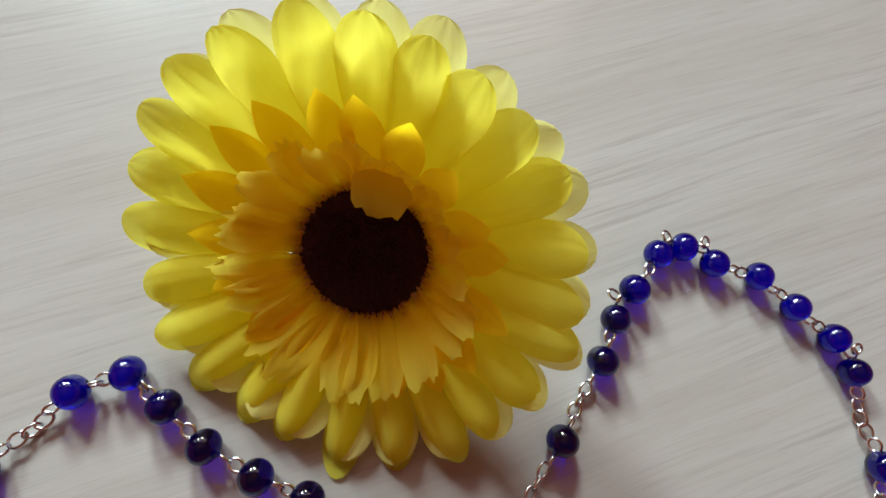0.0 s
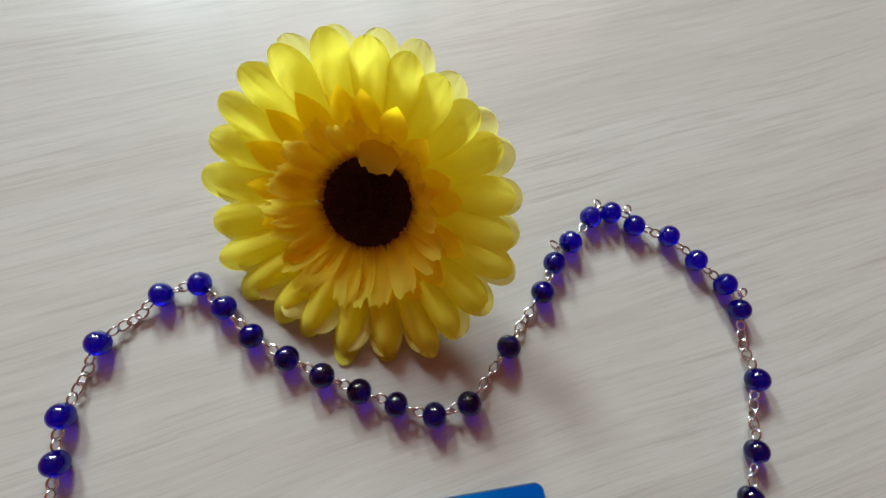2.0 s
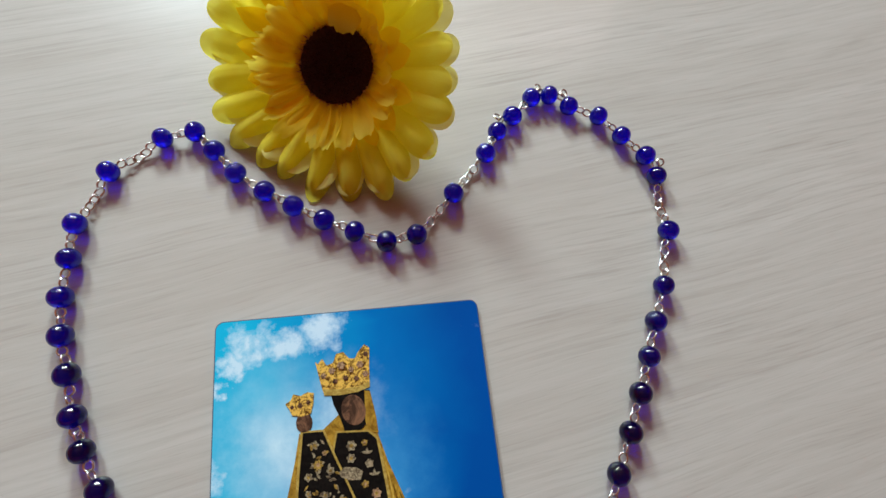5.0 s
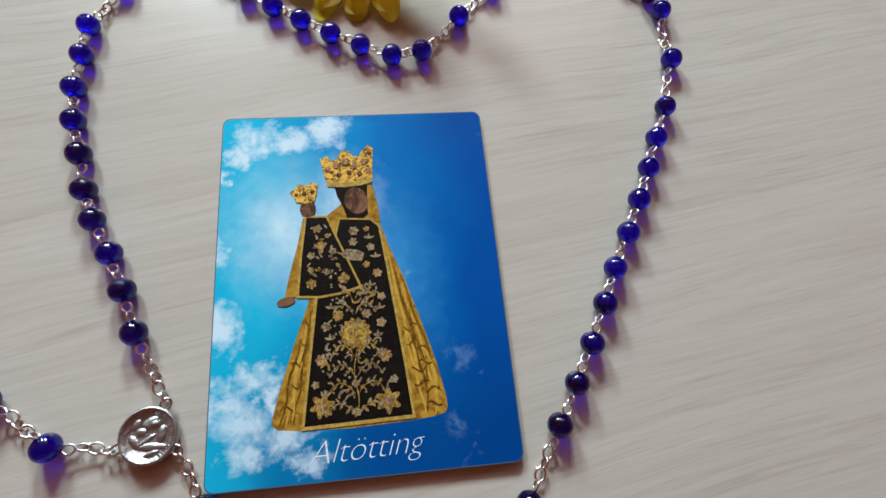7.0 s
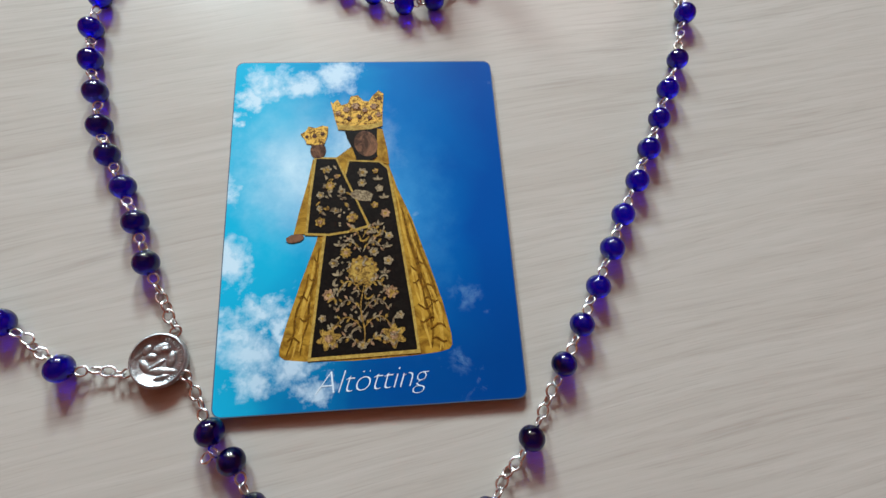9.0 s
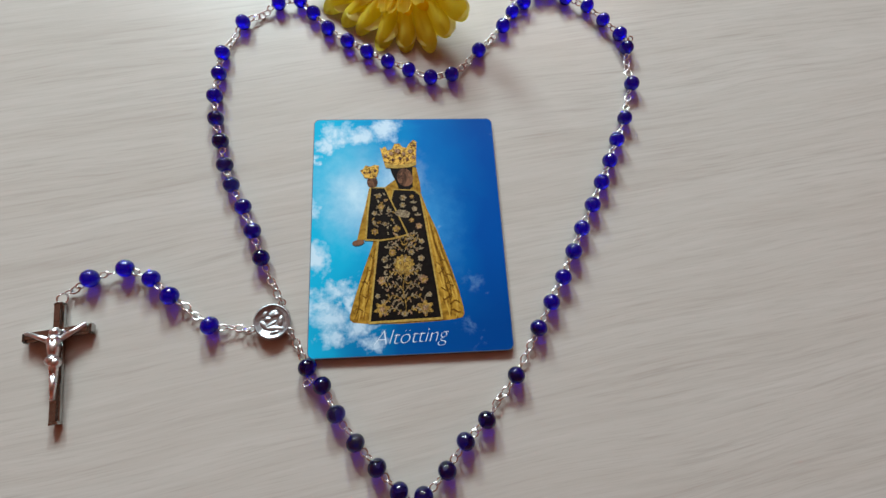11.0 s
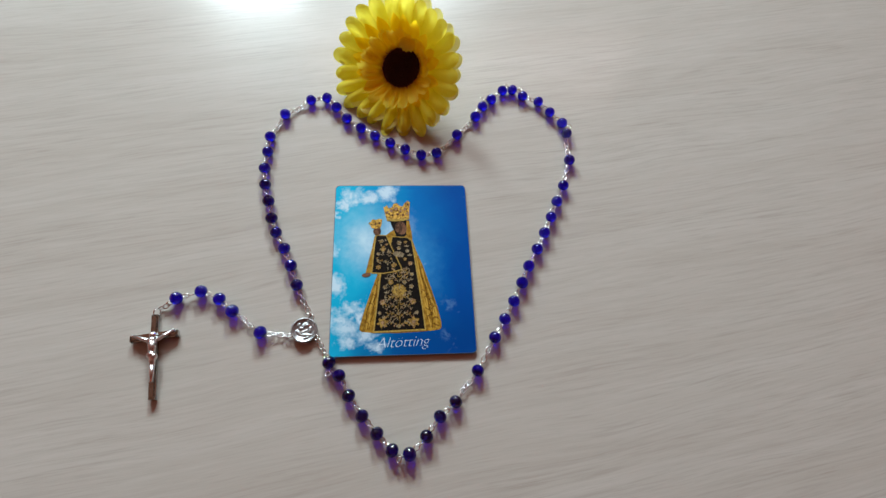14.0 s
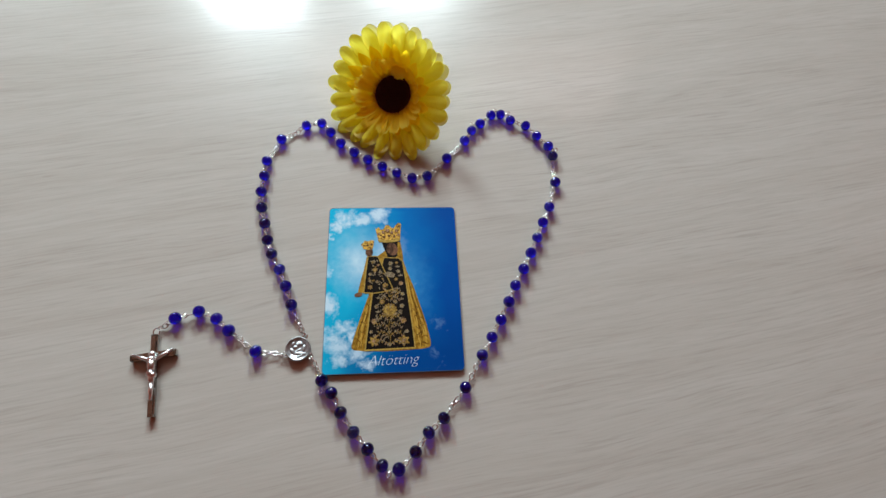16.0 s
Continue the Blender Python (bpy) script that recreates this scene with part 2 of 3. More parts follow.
# ---- mesh helpers ----
def mesh_of(name, bm, mat, smooth=True):
    data = bpy.data.meshes.new(name)
    bmesh.ops.recalc_face_normals(bm, faces=bm.faces)
    for f in bm.faces:
        f.smooth = smooth
    bm.to_mesh(data)
    bm.free()
    data.materials.append(mat)
    return data


def part(name, bm, mat, parent, label="", smooth=True, at=None):
    ob = new(name, mesh_of(name, bm, mat, smooth) if isinstance(bm, bmesh.types.BMesh) else bm)
    ob.parent = parent
    if at is not None:
        ob.matrix_basis = at
    return tagged(ob, label)


def box(size, at=(0, 0, 0), bevel=0.0):
    bm = bmesh.new()
    bmesh.ops.create_cube(bm, size=1, matrix=Matrix.Translation(at) @ Matrix.Diagonal((*size, 1)))
    if bevel:
        bmesh.ops.bevel(bm, geom=bm.edges[:], offset=bevel, segments=2, affect="EDGES")
    return bm


def lathe(profile, steps=24):
    """A closed turned solid about z from pairs (radius, height)."""
    bm = bmesh.new()
    rings = []
    for r, z in profile:
        rings.append([bm.verts.new((r * math.cos(2 * math.pi * k / steps), r * math.sin(2 * math.pi * k / steps), z)) for k in range(steps)])
    for a, b in zip(rings, rings[1:]):
        for k in range(steps):
            bm.faces.new((a[k], a[(k + 1) % steps], b[(k + 1) % steps], b[k]))
    bm.faces.new(rings[0][::-1])
    bm.faces.new(rings[-1])
    return bm


def ring(length, width, wire, steps=16, sides=7):
    """An oval wire loop in the xy plane, long in x."""
    bm = bmesh.new()
    loops = []
    for k in range(steps):
        a = 2 * math.pi * k / steps
        c = Vector((length / 2 * math.cos(a), width / 2 * math.sin(a), 0))
        out = Vector((width * math.cos(a), length * math.sin(a), 0)).normalized()
        loops.append([bm.verts.new(c + wire * (math.cos(2 * math.pi * j / sides) * out + math.sin(2 * math.pi * j / sides) * Vector((0, 0, 1)))) for j in range(sides)])
    for k in range(steps):
        a, b = loops[k], loops[(k + 1) % steps]
        for j in range(sides):
            bm.faces.new((a[j], b[j], b[(j + 1) % sides], a[(j + 1) % sides]))
    return bm


def sheet(outline, z0, z1, into=None):
    """A flat plate from an outline of (x, y), between two heights."""
    bm = into or bmesh.new()
    low = [bm.verts.new((x, y, z0)) for x, y in outline]
    top = [bm.verts.new((x, y, z1)) for x, y in outline]
    n = len(outline)
    bm.faces.new(top)
    bm.faces.new(low[::-1])
    for k in range(n):
        bm.faces.new((low[k], low[(k + 1) % n], top[(k + 1) % n], top[k]))
    return bm


# ---- room ----
ROOM = (-1.9, 1.9, -2.2, WALL_Y, -0.75, 1.75)


def build_room():
    x0, x1, y0, y1, z0, z1 = ROOM
    th = 0.2
    for name, size, at, mat in (
        ("floor", (x1 - x0 + 2 * th, y1 - y0 + 2 * th, th), ((x0 + x1) / 2, (y0 + y1) / 2, z0 - th / 2), FLOOR_BOARD),
        ("ceiling", (x1 - x0 + 2 * th, y1 - y0 + 2 * th, th), ((x0 + x1) / 2, (y0 + y1) / 2, z1 + th / 2), CEILING_PAINT),
        ("wall_west", (th, y1 - y0, z1 - z0), (x0 - th / 2, (y0 + y1) / 2, (z0 + z1) / 2), PLASTER),
        ("wall_east", (th, y1 - y0, z1 - z0), (x1 + th / 2, (y0 + y1) / 2, (z0 + z1) / 2), PLASTER),
        ("wall_south", (x1 - x0 + 2 * th, th, z1 - z0), ((x0 + x1) / 2, y0 - th / 2, (z0 + z1) / 2), PLASTER),
    ):
        ob = new(name, mesh_of(name, box(size, at), mat, False))
        tagged(ob, {"floor": "brown boarded floor of the room", "ceiling": "plain beige painted ceiling"}.get(name, "red-brown plaster wall of the room"), name.split("_")[0], kind="structure")
    # the window wall, in four pieces round the opening
    a, b = LOWER[0][0] - 0.05, UPPER[-1][1] + 0.05
    lo, hi = SILL_Z - 0.05, HEAD_Z + 0.01
    bm = bmesh.new()
    for size, at in (
        ((a - x0 + th, th, z1 - z0), ((a + x0 - th) / 2, y1 + th / 2, (z0 + z1) / 2)),
        ((x1 - b + th, th, z1 - z0), ((b + x1 + th) / 2, y1 + th / 2, (z0 + z1) / 2)),
        ((b - a, th, lo - z0), ((a + b) / 2, y1 + th / 2, (lo + z0) / 2)),
        ((b - a, th, z1 - hi), ((a + b) / 2, y1 + th / 2, (z1 + hi) / 2)),
    ):
        bmesh.ops.create_cube(bm, size=1, matrix=Matrix.Translation(at) @ Matrix.Diagonal((*size, 1)))
    tagged(new("wall_north", mesh_of("wall_north", bm, PLASTER, False)), "red-brown plaster wall with a window opening", "wall", kind="structure")
    win = tagged(new("window_1"), "brown wooden window with bright panes, upper row added for rose light", "window", kind="structure")
    win.location = ((a + b) / 2, y1 + 0.10, lo)
    cx, cz = (a + b) / 2, lo

    def bar(name, x_from, x_to, z_from, z_to):
        part(name, box((x_to - x_from, 0.06, z_to - z_from), ((x_from + x_to) / 2 - cx, 0, (z_from + z_to) / 2 - cz), 0.004), FRAME_WOOD, win, "", False)

    bar("sill", a, b, lo, SILL_Z)
    bar("rail", a, b, RAIL_Z, RAIL_Z + 0.04)
    bar("head", a, b, HEAD_Z - 0.04, hi)
    for panes, bottom, row_top in ((LOWER, SILL_Z, RAIL_Z), (UPPER, RAIL_Z + 0.04, HEAD_Z - 0.04)):
        edges = [a] + [v for p in panes for v in p[:2]] + [b]
        for k in range(0, len(edges), 2):
            bar("post", edges[k], edges[k + 1], bottom, row_top)
        for p0, p1, top, _ in panes:
            if top < row_top - 0.001:
                bar("transom", p0, p1, top, row_top)
            pane = part("pane", box((p1 - p0, 0.004, top - bottom), ((p0 + p1) / 2 - cx, 0.02, (bottom + top) / 2 - cz)), PANE, win, "clear glass", False)
            pane.visible_shadow = False


def build_table():
    table = tagged(new("table"), "table with a pale beige wood-grain laminate top", "table")
    table.location = (0.08, 0.12, -0.75)
    part("tabletop", box((1.5, 1.15, 0.028), (0, 0, 0.736), 0.002), WOOD_TOP, table, "pale beige laminate with fine wood grain", False)
    for sx in (-0.68, 0.68):
        for sy in (-0.50, 0.50):
            part("leg", box((0.05, 0.05, 0.722), (sx, sy, 0.361), 0.003), LEG_WOOD, table, "", False)


build_room()
build_table()


# ---- rosary ----
BEAD_R = 0.00332
LOOP = [
    [(-56.81, -13.09), (-60.84, -1.88), (-65.21, 8.32), (-70.52, 17.97), (-73.83, 26.91), (-76.57, 37.9), (-79.45, 48.69), (-80.88, 59.72), (-80.21, 71.19), (-79.77, 82.04)],
    [(-72.28, 98.96)],
    [(-57.21, 110.1), (-47.44, 112.02), (-41.17, 104.77), (-34.4, 96.33), (-25.5, 89.39), (-16.69, 83.81), (-7.41, 78.57), (1.81, 74.02), (11.45, 70.07), (20.99, 71.75)],
    [(34.2, 85.23)],
    [(46.65, 99.3), (51.79, 107.59), (57.99, 113.44), (65.94, 120.65), (72.64, 121.48), (79.07, 116.65), (89.14, 112.17), (95.81, 103.8), (102.83, 95.54), (104.87, 87.56)],
    [(103.96, 67.47)],
    [(97.64, 49.23), (92.25, 38.14), (87.47, 27.79), (82.33, 17.55), (76.88, 7.19), (70.9, -3.16), (66.16, -13.07), (60.56, -23.67), (54.65, -33.61), (48.53, -43.5)],
    [(38.27, -60.66)],
    [(26.17, -75.8), (18.12, -82.64), (11.19, -91.7), (2.79, -99.45), (-5.52, -97.47), (-12.91, -89.6), (-20.29, -81.29), (-27.13, -71.46), (-32.28, -61.57), (-37.66, -54.95)],
]
TAIL = [(-73.38, -38.66), (-88.78, -27.09), (-96.17, -20.34), (-106.04, -16.1), (-117.97, -19.75)]
MEDAL = Vector((-0.0513, -0.0378, 0.0022))
MEDAL_R = 0.0067
CROSS_TOP = Vector((-0.1272, -0.0285, 0.0))


def bead_mesh():
    rows = []
    for k in range(17):
        a = -math.pi / 2 + math.pi * k / 16
        rows.append((max(0.00055, BEAD_R * 1.02 * math.cos(a) ** 0.92), BEAD_R * 0.97 * math.sin(a)))
    rows = [(0.00050, rows[0][1] + 0.0004)] + rows + [(0.00050, rows[-1][1] - 0.0004)]
    return mesh_of("bead", lathe(rows, 32), GLASS)


def frame_along(p, way, twist=0.0):
    """A pose at p whose x runs along way, turned about it by twist degrees."""
    x = Vector(way).normalized()
    y = Vector((0, 0, 1)).cross(x).normalized()
    m = Matrix((x, y, x.cross(y))).transposed().to_4x4()
    return Matrix.Translation(p) @ m @ Matrix.Rotation(radians(twist), 4, "X")


def build_rosary():
    rng = random.Random(7)
    rosary = tagged(new("rosary"), "rosary of cobalt blue glass beads on a silver chain", "rosary")
    beads = bead_mesh()
    eye = mesh_of("eye_loop", ring(0.0028, 0.0023, 0.00033), SILVER)
    link = mesh_of("chain_link", ring(0.0034, 0.0025, 0.00033), SILVER)
    jump = mesh_of("jump_ring", ring(0.0038, 0.0036, 0.00036), SILVER)

    def chain(p, q, ends=(BEAD_R, BEAD_R)):
        """Wire loops and links from one stop to the next; ends: how far each stop reaches."""
        way = (q - p).normalized()
        a, b = p + way * ends[0] * 0.93, q - way * ends[1] * 0.93
        gap = (b - a).length
        side = Vector((-way.y, way.x, 0))
        if (q - p).length < ends[0] + ends[1] + 0.0022:
            c = (p + q) / 2 + side * 0.0034
            part("eye_loop", eye, None, rosary, at=frame_along(c + Vector((0, 0, 0.0004)), side, 20))
            part("eye_loop", eye, None, rosary, at=frame_along(c - side * 0.0016, way, 65))
            return
        n = max(2, round((gap + 0.0004) / 0.0027))
        for k in range(n):
            u = (k + 0.5) / n
            c = a.lerp(b, u)
            sag = 4 * u * (1 - u) * min(1.0, max(0.0, (gap - 0.004) / 0.006))
            c.z = c.z * (1 - sag) + 0.0013 * sag
            c.z = max(c.z, 0.0013)
            c += side * rng.uniform(-0.00035, 0.00035)
            turn = (12 if k % 2 else 68) + rng.uniform(-18, 18)
            swing = Matrix.Rotation(radians(rng.uniform(-9, 9)), 3, "Z") @ way
            end = k in (0, n - 1)
            part("eye_loop" if end else "chain_link", eye if end else link, None, rosary, at=frame_along(c, swing, turn))

    stops = []
    for run in LOOP:
        for x, y in run:
            stops.append(Vector((x / 1000, y / 1000, BEAD_R)))
    tail = [Vector((x / 1000, y / 1000, BEAD_R)) for x, y in TAIL]

    def hang(points):
        for k, p in enumerate(points):
            a, b = points[max(k - 1, 0)], points[min(k + 1, len(points) - 1)]
            m = frame_along(p, b - a, rng.uniform(0, 360)) @ Matrix.Rotation(radians(90), 4, "Y")
            grow = rng.uniform(0.97, 1.03)
            part("bead", beads, None, rosary, at=m @ Matrix.Diagonal((grow, grow, rng.uniform(0.94, 1.02), 1)))
        for p, q in zip(points, points[1:]):
            chain(p, q)

    hang(stops)
    hang(tail)
    # three lugs of the medal, towards the loop's two ends and the pendant
    up, down, west = (Vector(v).normalized() for v in ((0.42, 0.91, 0), (0.86, -0.50, 0), (-0.94, -0.34, 0)))
    lugs = [MEDAL + v * (MEDAL_R + 0.0009) for v in (up, down, west)]
    for lug in lugs:
        part("jump_ring", eye, None, rosary, at=frame_along(lug, lug - MEDAL, 15))
    chain(lugs[0], stops[0], (0.0006, BEAD_R))
    chain(lugs[1], stops[-1], (0.0006, BEAD_R))
    chain(lugs[2], tail[0], (0.0006, BEAD_R))

    # the medal: a rimmed disc with a soft relief on it
    r = MEDAL_R
    medal = part("medal", lathe([(r * 0.97, -0.0010), (r, -0.0006), (r, 0.0006), (r * 0.97, 0.0010), (r * 0.90, 0.0010), (r * 0.86, 0.0006), (0.0002, 0.0007)], 40), MEDAL_METAL, rosary, "round oxidised silver medal with raised relief", at=pose(*MEDAL, 0, 4, 12))
    for cx, cy, rx, ry, h, tilt in (
        (0.0008, 0.0026, 0.0024, 0.0017, 0.0009, 20), (0.0019, 0.0022, 0.0013, 0.0011, 0.0013, 0), (-0.0013, 0.0011, 0.0016, 0.0013, 0.0011, -10),
        (0.0004, -0.0028, 0.0040, 0.0013, 0.0009, -14), (-0.0030, -0.0008, 0.0012, 0.0026, 0.0009, 28), (0.0029, -0.0006, 0.0012, 0.0028, 0.0009, -18),
        (-0.0004, -0.0010, 0.0026, 0.0008, 0.0010, 24), (0.0004, -0.0042, 0.0024, 0.0008, 0.0008, 5), (-0.0022, 0.0030, 0.0010, 0.0018, 0.0007, -40),
    ):
        m = Matrix.Translation((cx, cy, 0.0006)) @ Matrix.Rotation(radians(tilt), 4, "Z") @ Matrix.Diagonal((0.9 * rx, 0.80 * ry, 0.55 * h, 1))
        bm = bmesh.new()
        bmesh.ops.create_uvsphere(bm, u_segments=16, v_segments=8, radius=1, matrix=m)
        part("relief", bm, MEDAL_METAL, medal)
    bm = ring(2 * r * 0.93, 2 * r * 0.93, 0.00022, 40, 6)
    part("rim", bm, MEDAL_METAL, medal, at=pose(0, 0, 0.0010))
    bm = bmesh.new()
    for k in range(20):
        a = radians(-70 + 7 * k)
        m = Matrix.Translation((r * 0.78 * math.cos(a), r * 0.78 * math.sin(a), 0.00072)) @ Matrix.Rotation(a, 4, "Z") @ Matrix.Diagonal((0.0008, 0.0003, 0.0003, 1))
        bmesh.ops.create_cube(bm, size=1, matrix=m)
    part("raised_bars", bm, MEDAL_METAL, medal, "", False)

    # the cross: two bevelled bars, a plain figure and a bail
    cross = part("cross", box((0.0035, 0.0425, 0.0032), (0, -0.02125, 0.0021), 0.0009), CROSS_METAL, rosary, "polished nickel-plated cross", False, at=pose(*CROSS_TOP, 0, 0, 8))
    part("arm", box((0.0222, 0.0035, 0.0033), (0, -0.0112, 0.0021), 0.0009), CROSS_METAL, cross, "", False)
    for sx, sy, w, h in ((0, -0.0422, 0.0038, 0.0010), (0, -0.0005, 0.0038, 0.0010), (-0.0110, -0.0112, 0.0010, 0.0038), (0.0110, -0.0112, 0.0010, 0.0038)):
        part("end_cap", box((w, h, 0.0037), (sx, sy, 0.0021), 0.0005), CROSS_METAL, cross, "", False)
    bm = bmesh.new()

    def limb(p, q, r0, r1):
        p, q = Vector(p), Vector(q)
        m = Matrix.Translation((p + q) / 2) @ (q - p).to_track_quat("Z", "Y").to_matrix().to_4x4()
        bmesh.ops.create_cone(bm, cap_ends=True, segments=10, radius1=r0, radius2=r1, depth=(q - p).length, matrix=m)
        bmesh.ops.create_uvsphere(bm, u_segments=10, v_segments=6, radius=r1, matrix=Matrix.Translation(q))

    z = 0.0046
    limb((0, -0.0205, z), (0.0002, -0.0142, z + 0.0006), 0.0016, 0.0024)
    limb((0.0002, -0.0148, z), (-0.0096, -0.0100, z - 0.0004), 0.0012, 0.0007)
    limb((0.0002, -0.0148, z), (0.0096, -0.0098, z - 0.0004), 0.0012, 0.0007)
    limb((0, -0.0205, z), (0.0006, -0.0265, z + 0.0006), 0.0018, 0.0013)
    limb((0.0006, -0.0265, z + 0.0006), (0.0, -0.0340, z - 0.0003), 0.0013, 0.0009)
    limb((-0.0008, -0.0205, z + 0.0003), (0.0010, -0.0222, z + 0.0006), 0.0023, 0.0020)
    bmesh.ops.create_uvsphere(bm, u_segments=12, v_segments=8, radius=0.0018, matrix=Matrix.Translation((0.0004, -0.0114, z + 0.0006)))
    part("figure", bm, FIGURE_METAL, cross, "plain polished metal figure")
    part("plaque", box((0.0022, 0.0040, 0.0006), (0, -0.0052, 0.0038), 0.0002), CROSS_METAL, cross, "", False)
    top = CROSS_TOP + Vector((0.0004, 0.0016, 0.0022))
    part("jump_ring", jump, None, rosary, at=frame_along(top, (0.3, 1, 0), 60))
    chain(top + Vector((0.0006, 0.0012, 0)), tail[-1], (0.0006, BEAD_R))


build_rosary()


# ---- printed card ----
CARD_W, CARD_H, CARD_T = 0.0768, 0.1013, 0.0011


def rounded(w, h, r, n=6):
    pts = []
    for cx, cy, a0 in ((w / 2 - r, h / 2 - r, 0), (-w / 2 + r, h / 2 - r, 90), (-w / 2 + r, -h / 2 + r, 180), (w / 2 - r, -h / 2 + r, 270)):
        for k in range(n + 1):
            a = radians(a0 + 90 * k / n)
            pts.append((cx + r * math.cos(a), cy + r * math.sin(a)))
    return pts


def mm(*pairs):
    return [(x / 1000, y / 1000) for x, y in pairs]


def build_card():
    card = tagged(new("prayer_card"), "glossy blue printed card with a crowned robed figure and white lettering", "card")
    card.matrix_basis = pose(-0.0003, -0.0010, 0.0006, -0.32, 0, 0.6)
    part("board", sheet(rounded(CARD_W, CARD_H, 0.0024), 0, CARD_T), CARD_EDGE, card, "thin card stock", False)
    level = [0]
    STEP = 0.000006

    def layer(name, outline, mat, label=""):
        """One printed shape; the ground shapes lie in order, the stitches take turns on a few levels above them."""
        level[0] += 1
        n = level[0] if level[0] < 52 else 52 + level[0] % 17
        return part(name, sheet(outline, CARD_T - 0.00001, CARD_T + STEP * n), mat, card, label, False)

    def crease(name, points, wide, mat):
        """A thin printed line through the points, tapered at both ends."""
        left, right = [], []
        for k, (px, py) in enumerate(points):
            here = wide * (0.35 + 0.65 * math.sin(math.pi * (k + 0.5) / len(points)))
            ax, ay = points[max(k - 1, 0)]
            bx, by = points[min(k + 1, len(points) - 1)]
            d = math.hypot(bx - ax, by - ay) or 1.0
            ox, oy = -(by - ay) / d * here / 2, (bx - ax) / d * here / 2
            left.append(((px + ox) / 1000, (py + oy) / 1000))
            right.append(((px - ox) / 1000, (py - oy) / 1000))
        layer(name, left + right[::-1], mat)

    layer("sky_picture", rounded(CARD_W - 0.0005, CARD_H - 0.0005, 0.0022), SKY_PRINT, "printed blue sky with white clouds")
    # the gold mantle, wide at the hem
    layer("mantle", mm((-9, 18), (-4, 22), (3, 22.5), (5.6, 16), (8, 8), (11.5, -1), (15.5, -14), (18.6, -25), (20.3, -33.5), (20.4, -36.2), (19.6, -37.4), (17.0, -38.0), (11, -38.5), (-4, -39.0), (-16, -38.6), (-21.6, -37.9), (-23.0, -36.8), (-23.0, -35.2), (-21.4, -29), (-18, -18), (-14.2, -7), (-12, 4)), GOLD_PRINT, "gold brocade mantle")
    # folds run down the mantle between the apron and its outer edge
    apron_side = lambda y: float(np.interp(y, (-38, -26, -9, 4, 14), (12.4, 11.2, 9.2, 7.6, 6.0)))
    mantle_side = lambda y: float(np.interp(y, (-38, -33, -25, -14, -1, 8, 14), (19.6, 19.8, 18.2, 15.1, 11.1, 7.9, 6.0)))
    left_side = lambda y: float(np.interp(y, (-38, -35, -29, -18, -7), (-22.6, -22.4, -20.8, -17.5, -13.9)))
    left_apron = lambda y: float(np.interp(y, (-38, -22, -7), (-16.1, -14.3, -12.6)))
    for k, (f, y0, y1, wide) in enumerate(((0.2, 8, -30, 0.6), (0.45, 2, -37, 0.9), (0.7, -3, -37.5, 0.7), (0.9, 0, -32, 0.6), (0.3, -14, -37, 0.8), (0.6, -10, -30, 0.5), (0.82, -18, -37, 0.8))):
        ys = [y0 + (y1 - y0) * q / 9 for q in range(10)]
        crease("mantle_fold", [(apron_side(y) + (mantle_side(y) - apron_side(y)) * (f + 0.06 * math.sin(0.4 * y + k)), y) for y in ys], wide, GOLD_SHADE if k % 2 else BRIGHT_GOLD)
    for k, (f, y0, y1, wide) in enumerate(((0.25, -9, -37, 0.6), (0.5, -12, -37.5, 0.8), (0.75, -16, -37, 0.6), (0.4, -22, -36, 0.6))):
        ys = [y0 + (y1 - y0) * q / 7 for q in range(8)]
        crease("mantle_fold", [(left_apron(y) + (left_side(y) - left_apron(y)) * (f + 0.08 * math.sin(0.5 * y + k)), y) for y in ys], wide, BRIGHT_GOLD if k % 2 else GOLD_SHADE)
    for k in range(14):
        y = -12 - 1.75 * k
        x0, x1 = (apron_side(y), mantle_side(y)) if k % 3 else (left_side(y), left_apron(y))
        a, b = 0.12 + 0.3 * (k % 2), 0.62 + 0.3 * (k % 2)
        crease("mantle_fold", [(x0 + (x1 - x0) * (a + (b - a) * q / 4), y + 0.7 * math.sin(1.3 * q + k)) for q in range(5)], 0.45, GOLD_SHADE)
    layer("hair_shade", mm((-6.6, 27.2), (-3, 27.6), (4.3, 27.2), (5.0, 22), (3.6, 19), (0, 15.6), (-3.2, 15.6), (-3.4, 18), (-4.4, 21), (-5.8, 24)), BLACK_PRINT)
    layer("veil", mm((2.8, 27.2), (4.4, 26.8), (5.6, 20), (6.0, 15.6), (3.2, 16), (2.6, 19)), GOLD_PRINT)
    oval = lambda cx, cy, rx, ry, tilt=0, n=20: [((cx + rx * math.cos(a) * math.cos(radians(tilt)) - ry * math.sin(a) * math.sin(radians(tilt))) / 1000, (cy + rx * math.cos(a) * math.sin(radians(tilt)) + ry * math.sin(a) * math.cos(radians(tilt))) / 1000) for a in (2 * math.pi * k / n for k in range(n))]
    layer("face", oval(-0.5, 22.3, 3.3, 4.2, 16), SKIN_PRINT, "plain dark brown oval")
    layer("apron_braid", mm((-5.6, 17.2), (3.2, 16.6), (5.9, 14.6), (7.4, 4), (9.0, -9), (11.0, -26), (12.2, -38.0), (-16.0, -38.6), (-14.2, -22), (-12.4, -5), (-8, 6)), CREAM_PRINT, "cream braid edge")
    layer("apron", mm((-5.2, 16.7), (3.1, 16.1), (5.3, 14.0), (6.8, 3), (8.4, -10), (10.3, -26), (11.4, -37.1), (-15.2, -37.7), (-13.5, -22), (-11.7, -6), (-7.7, 6)), BLACK_PRINT, "black embroidered velvet")
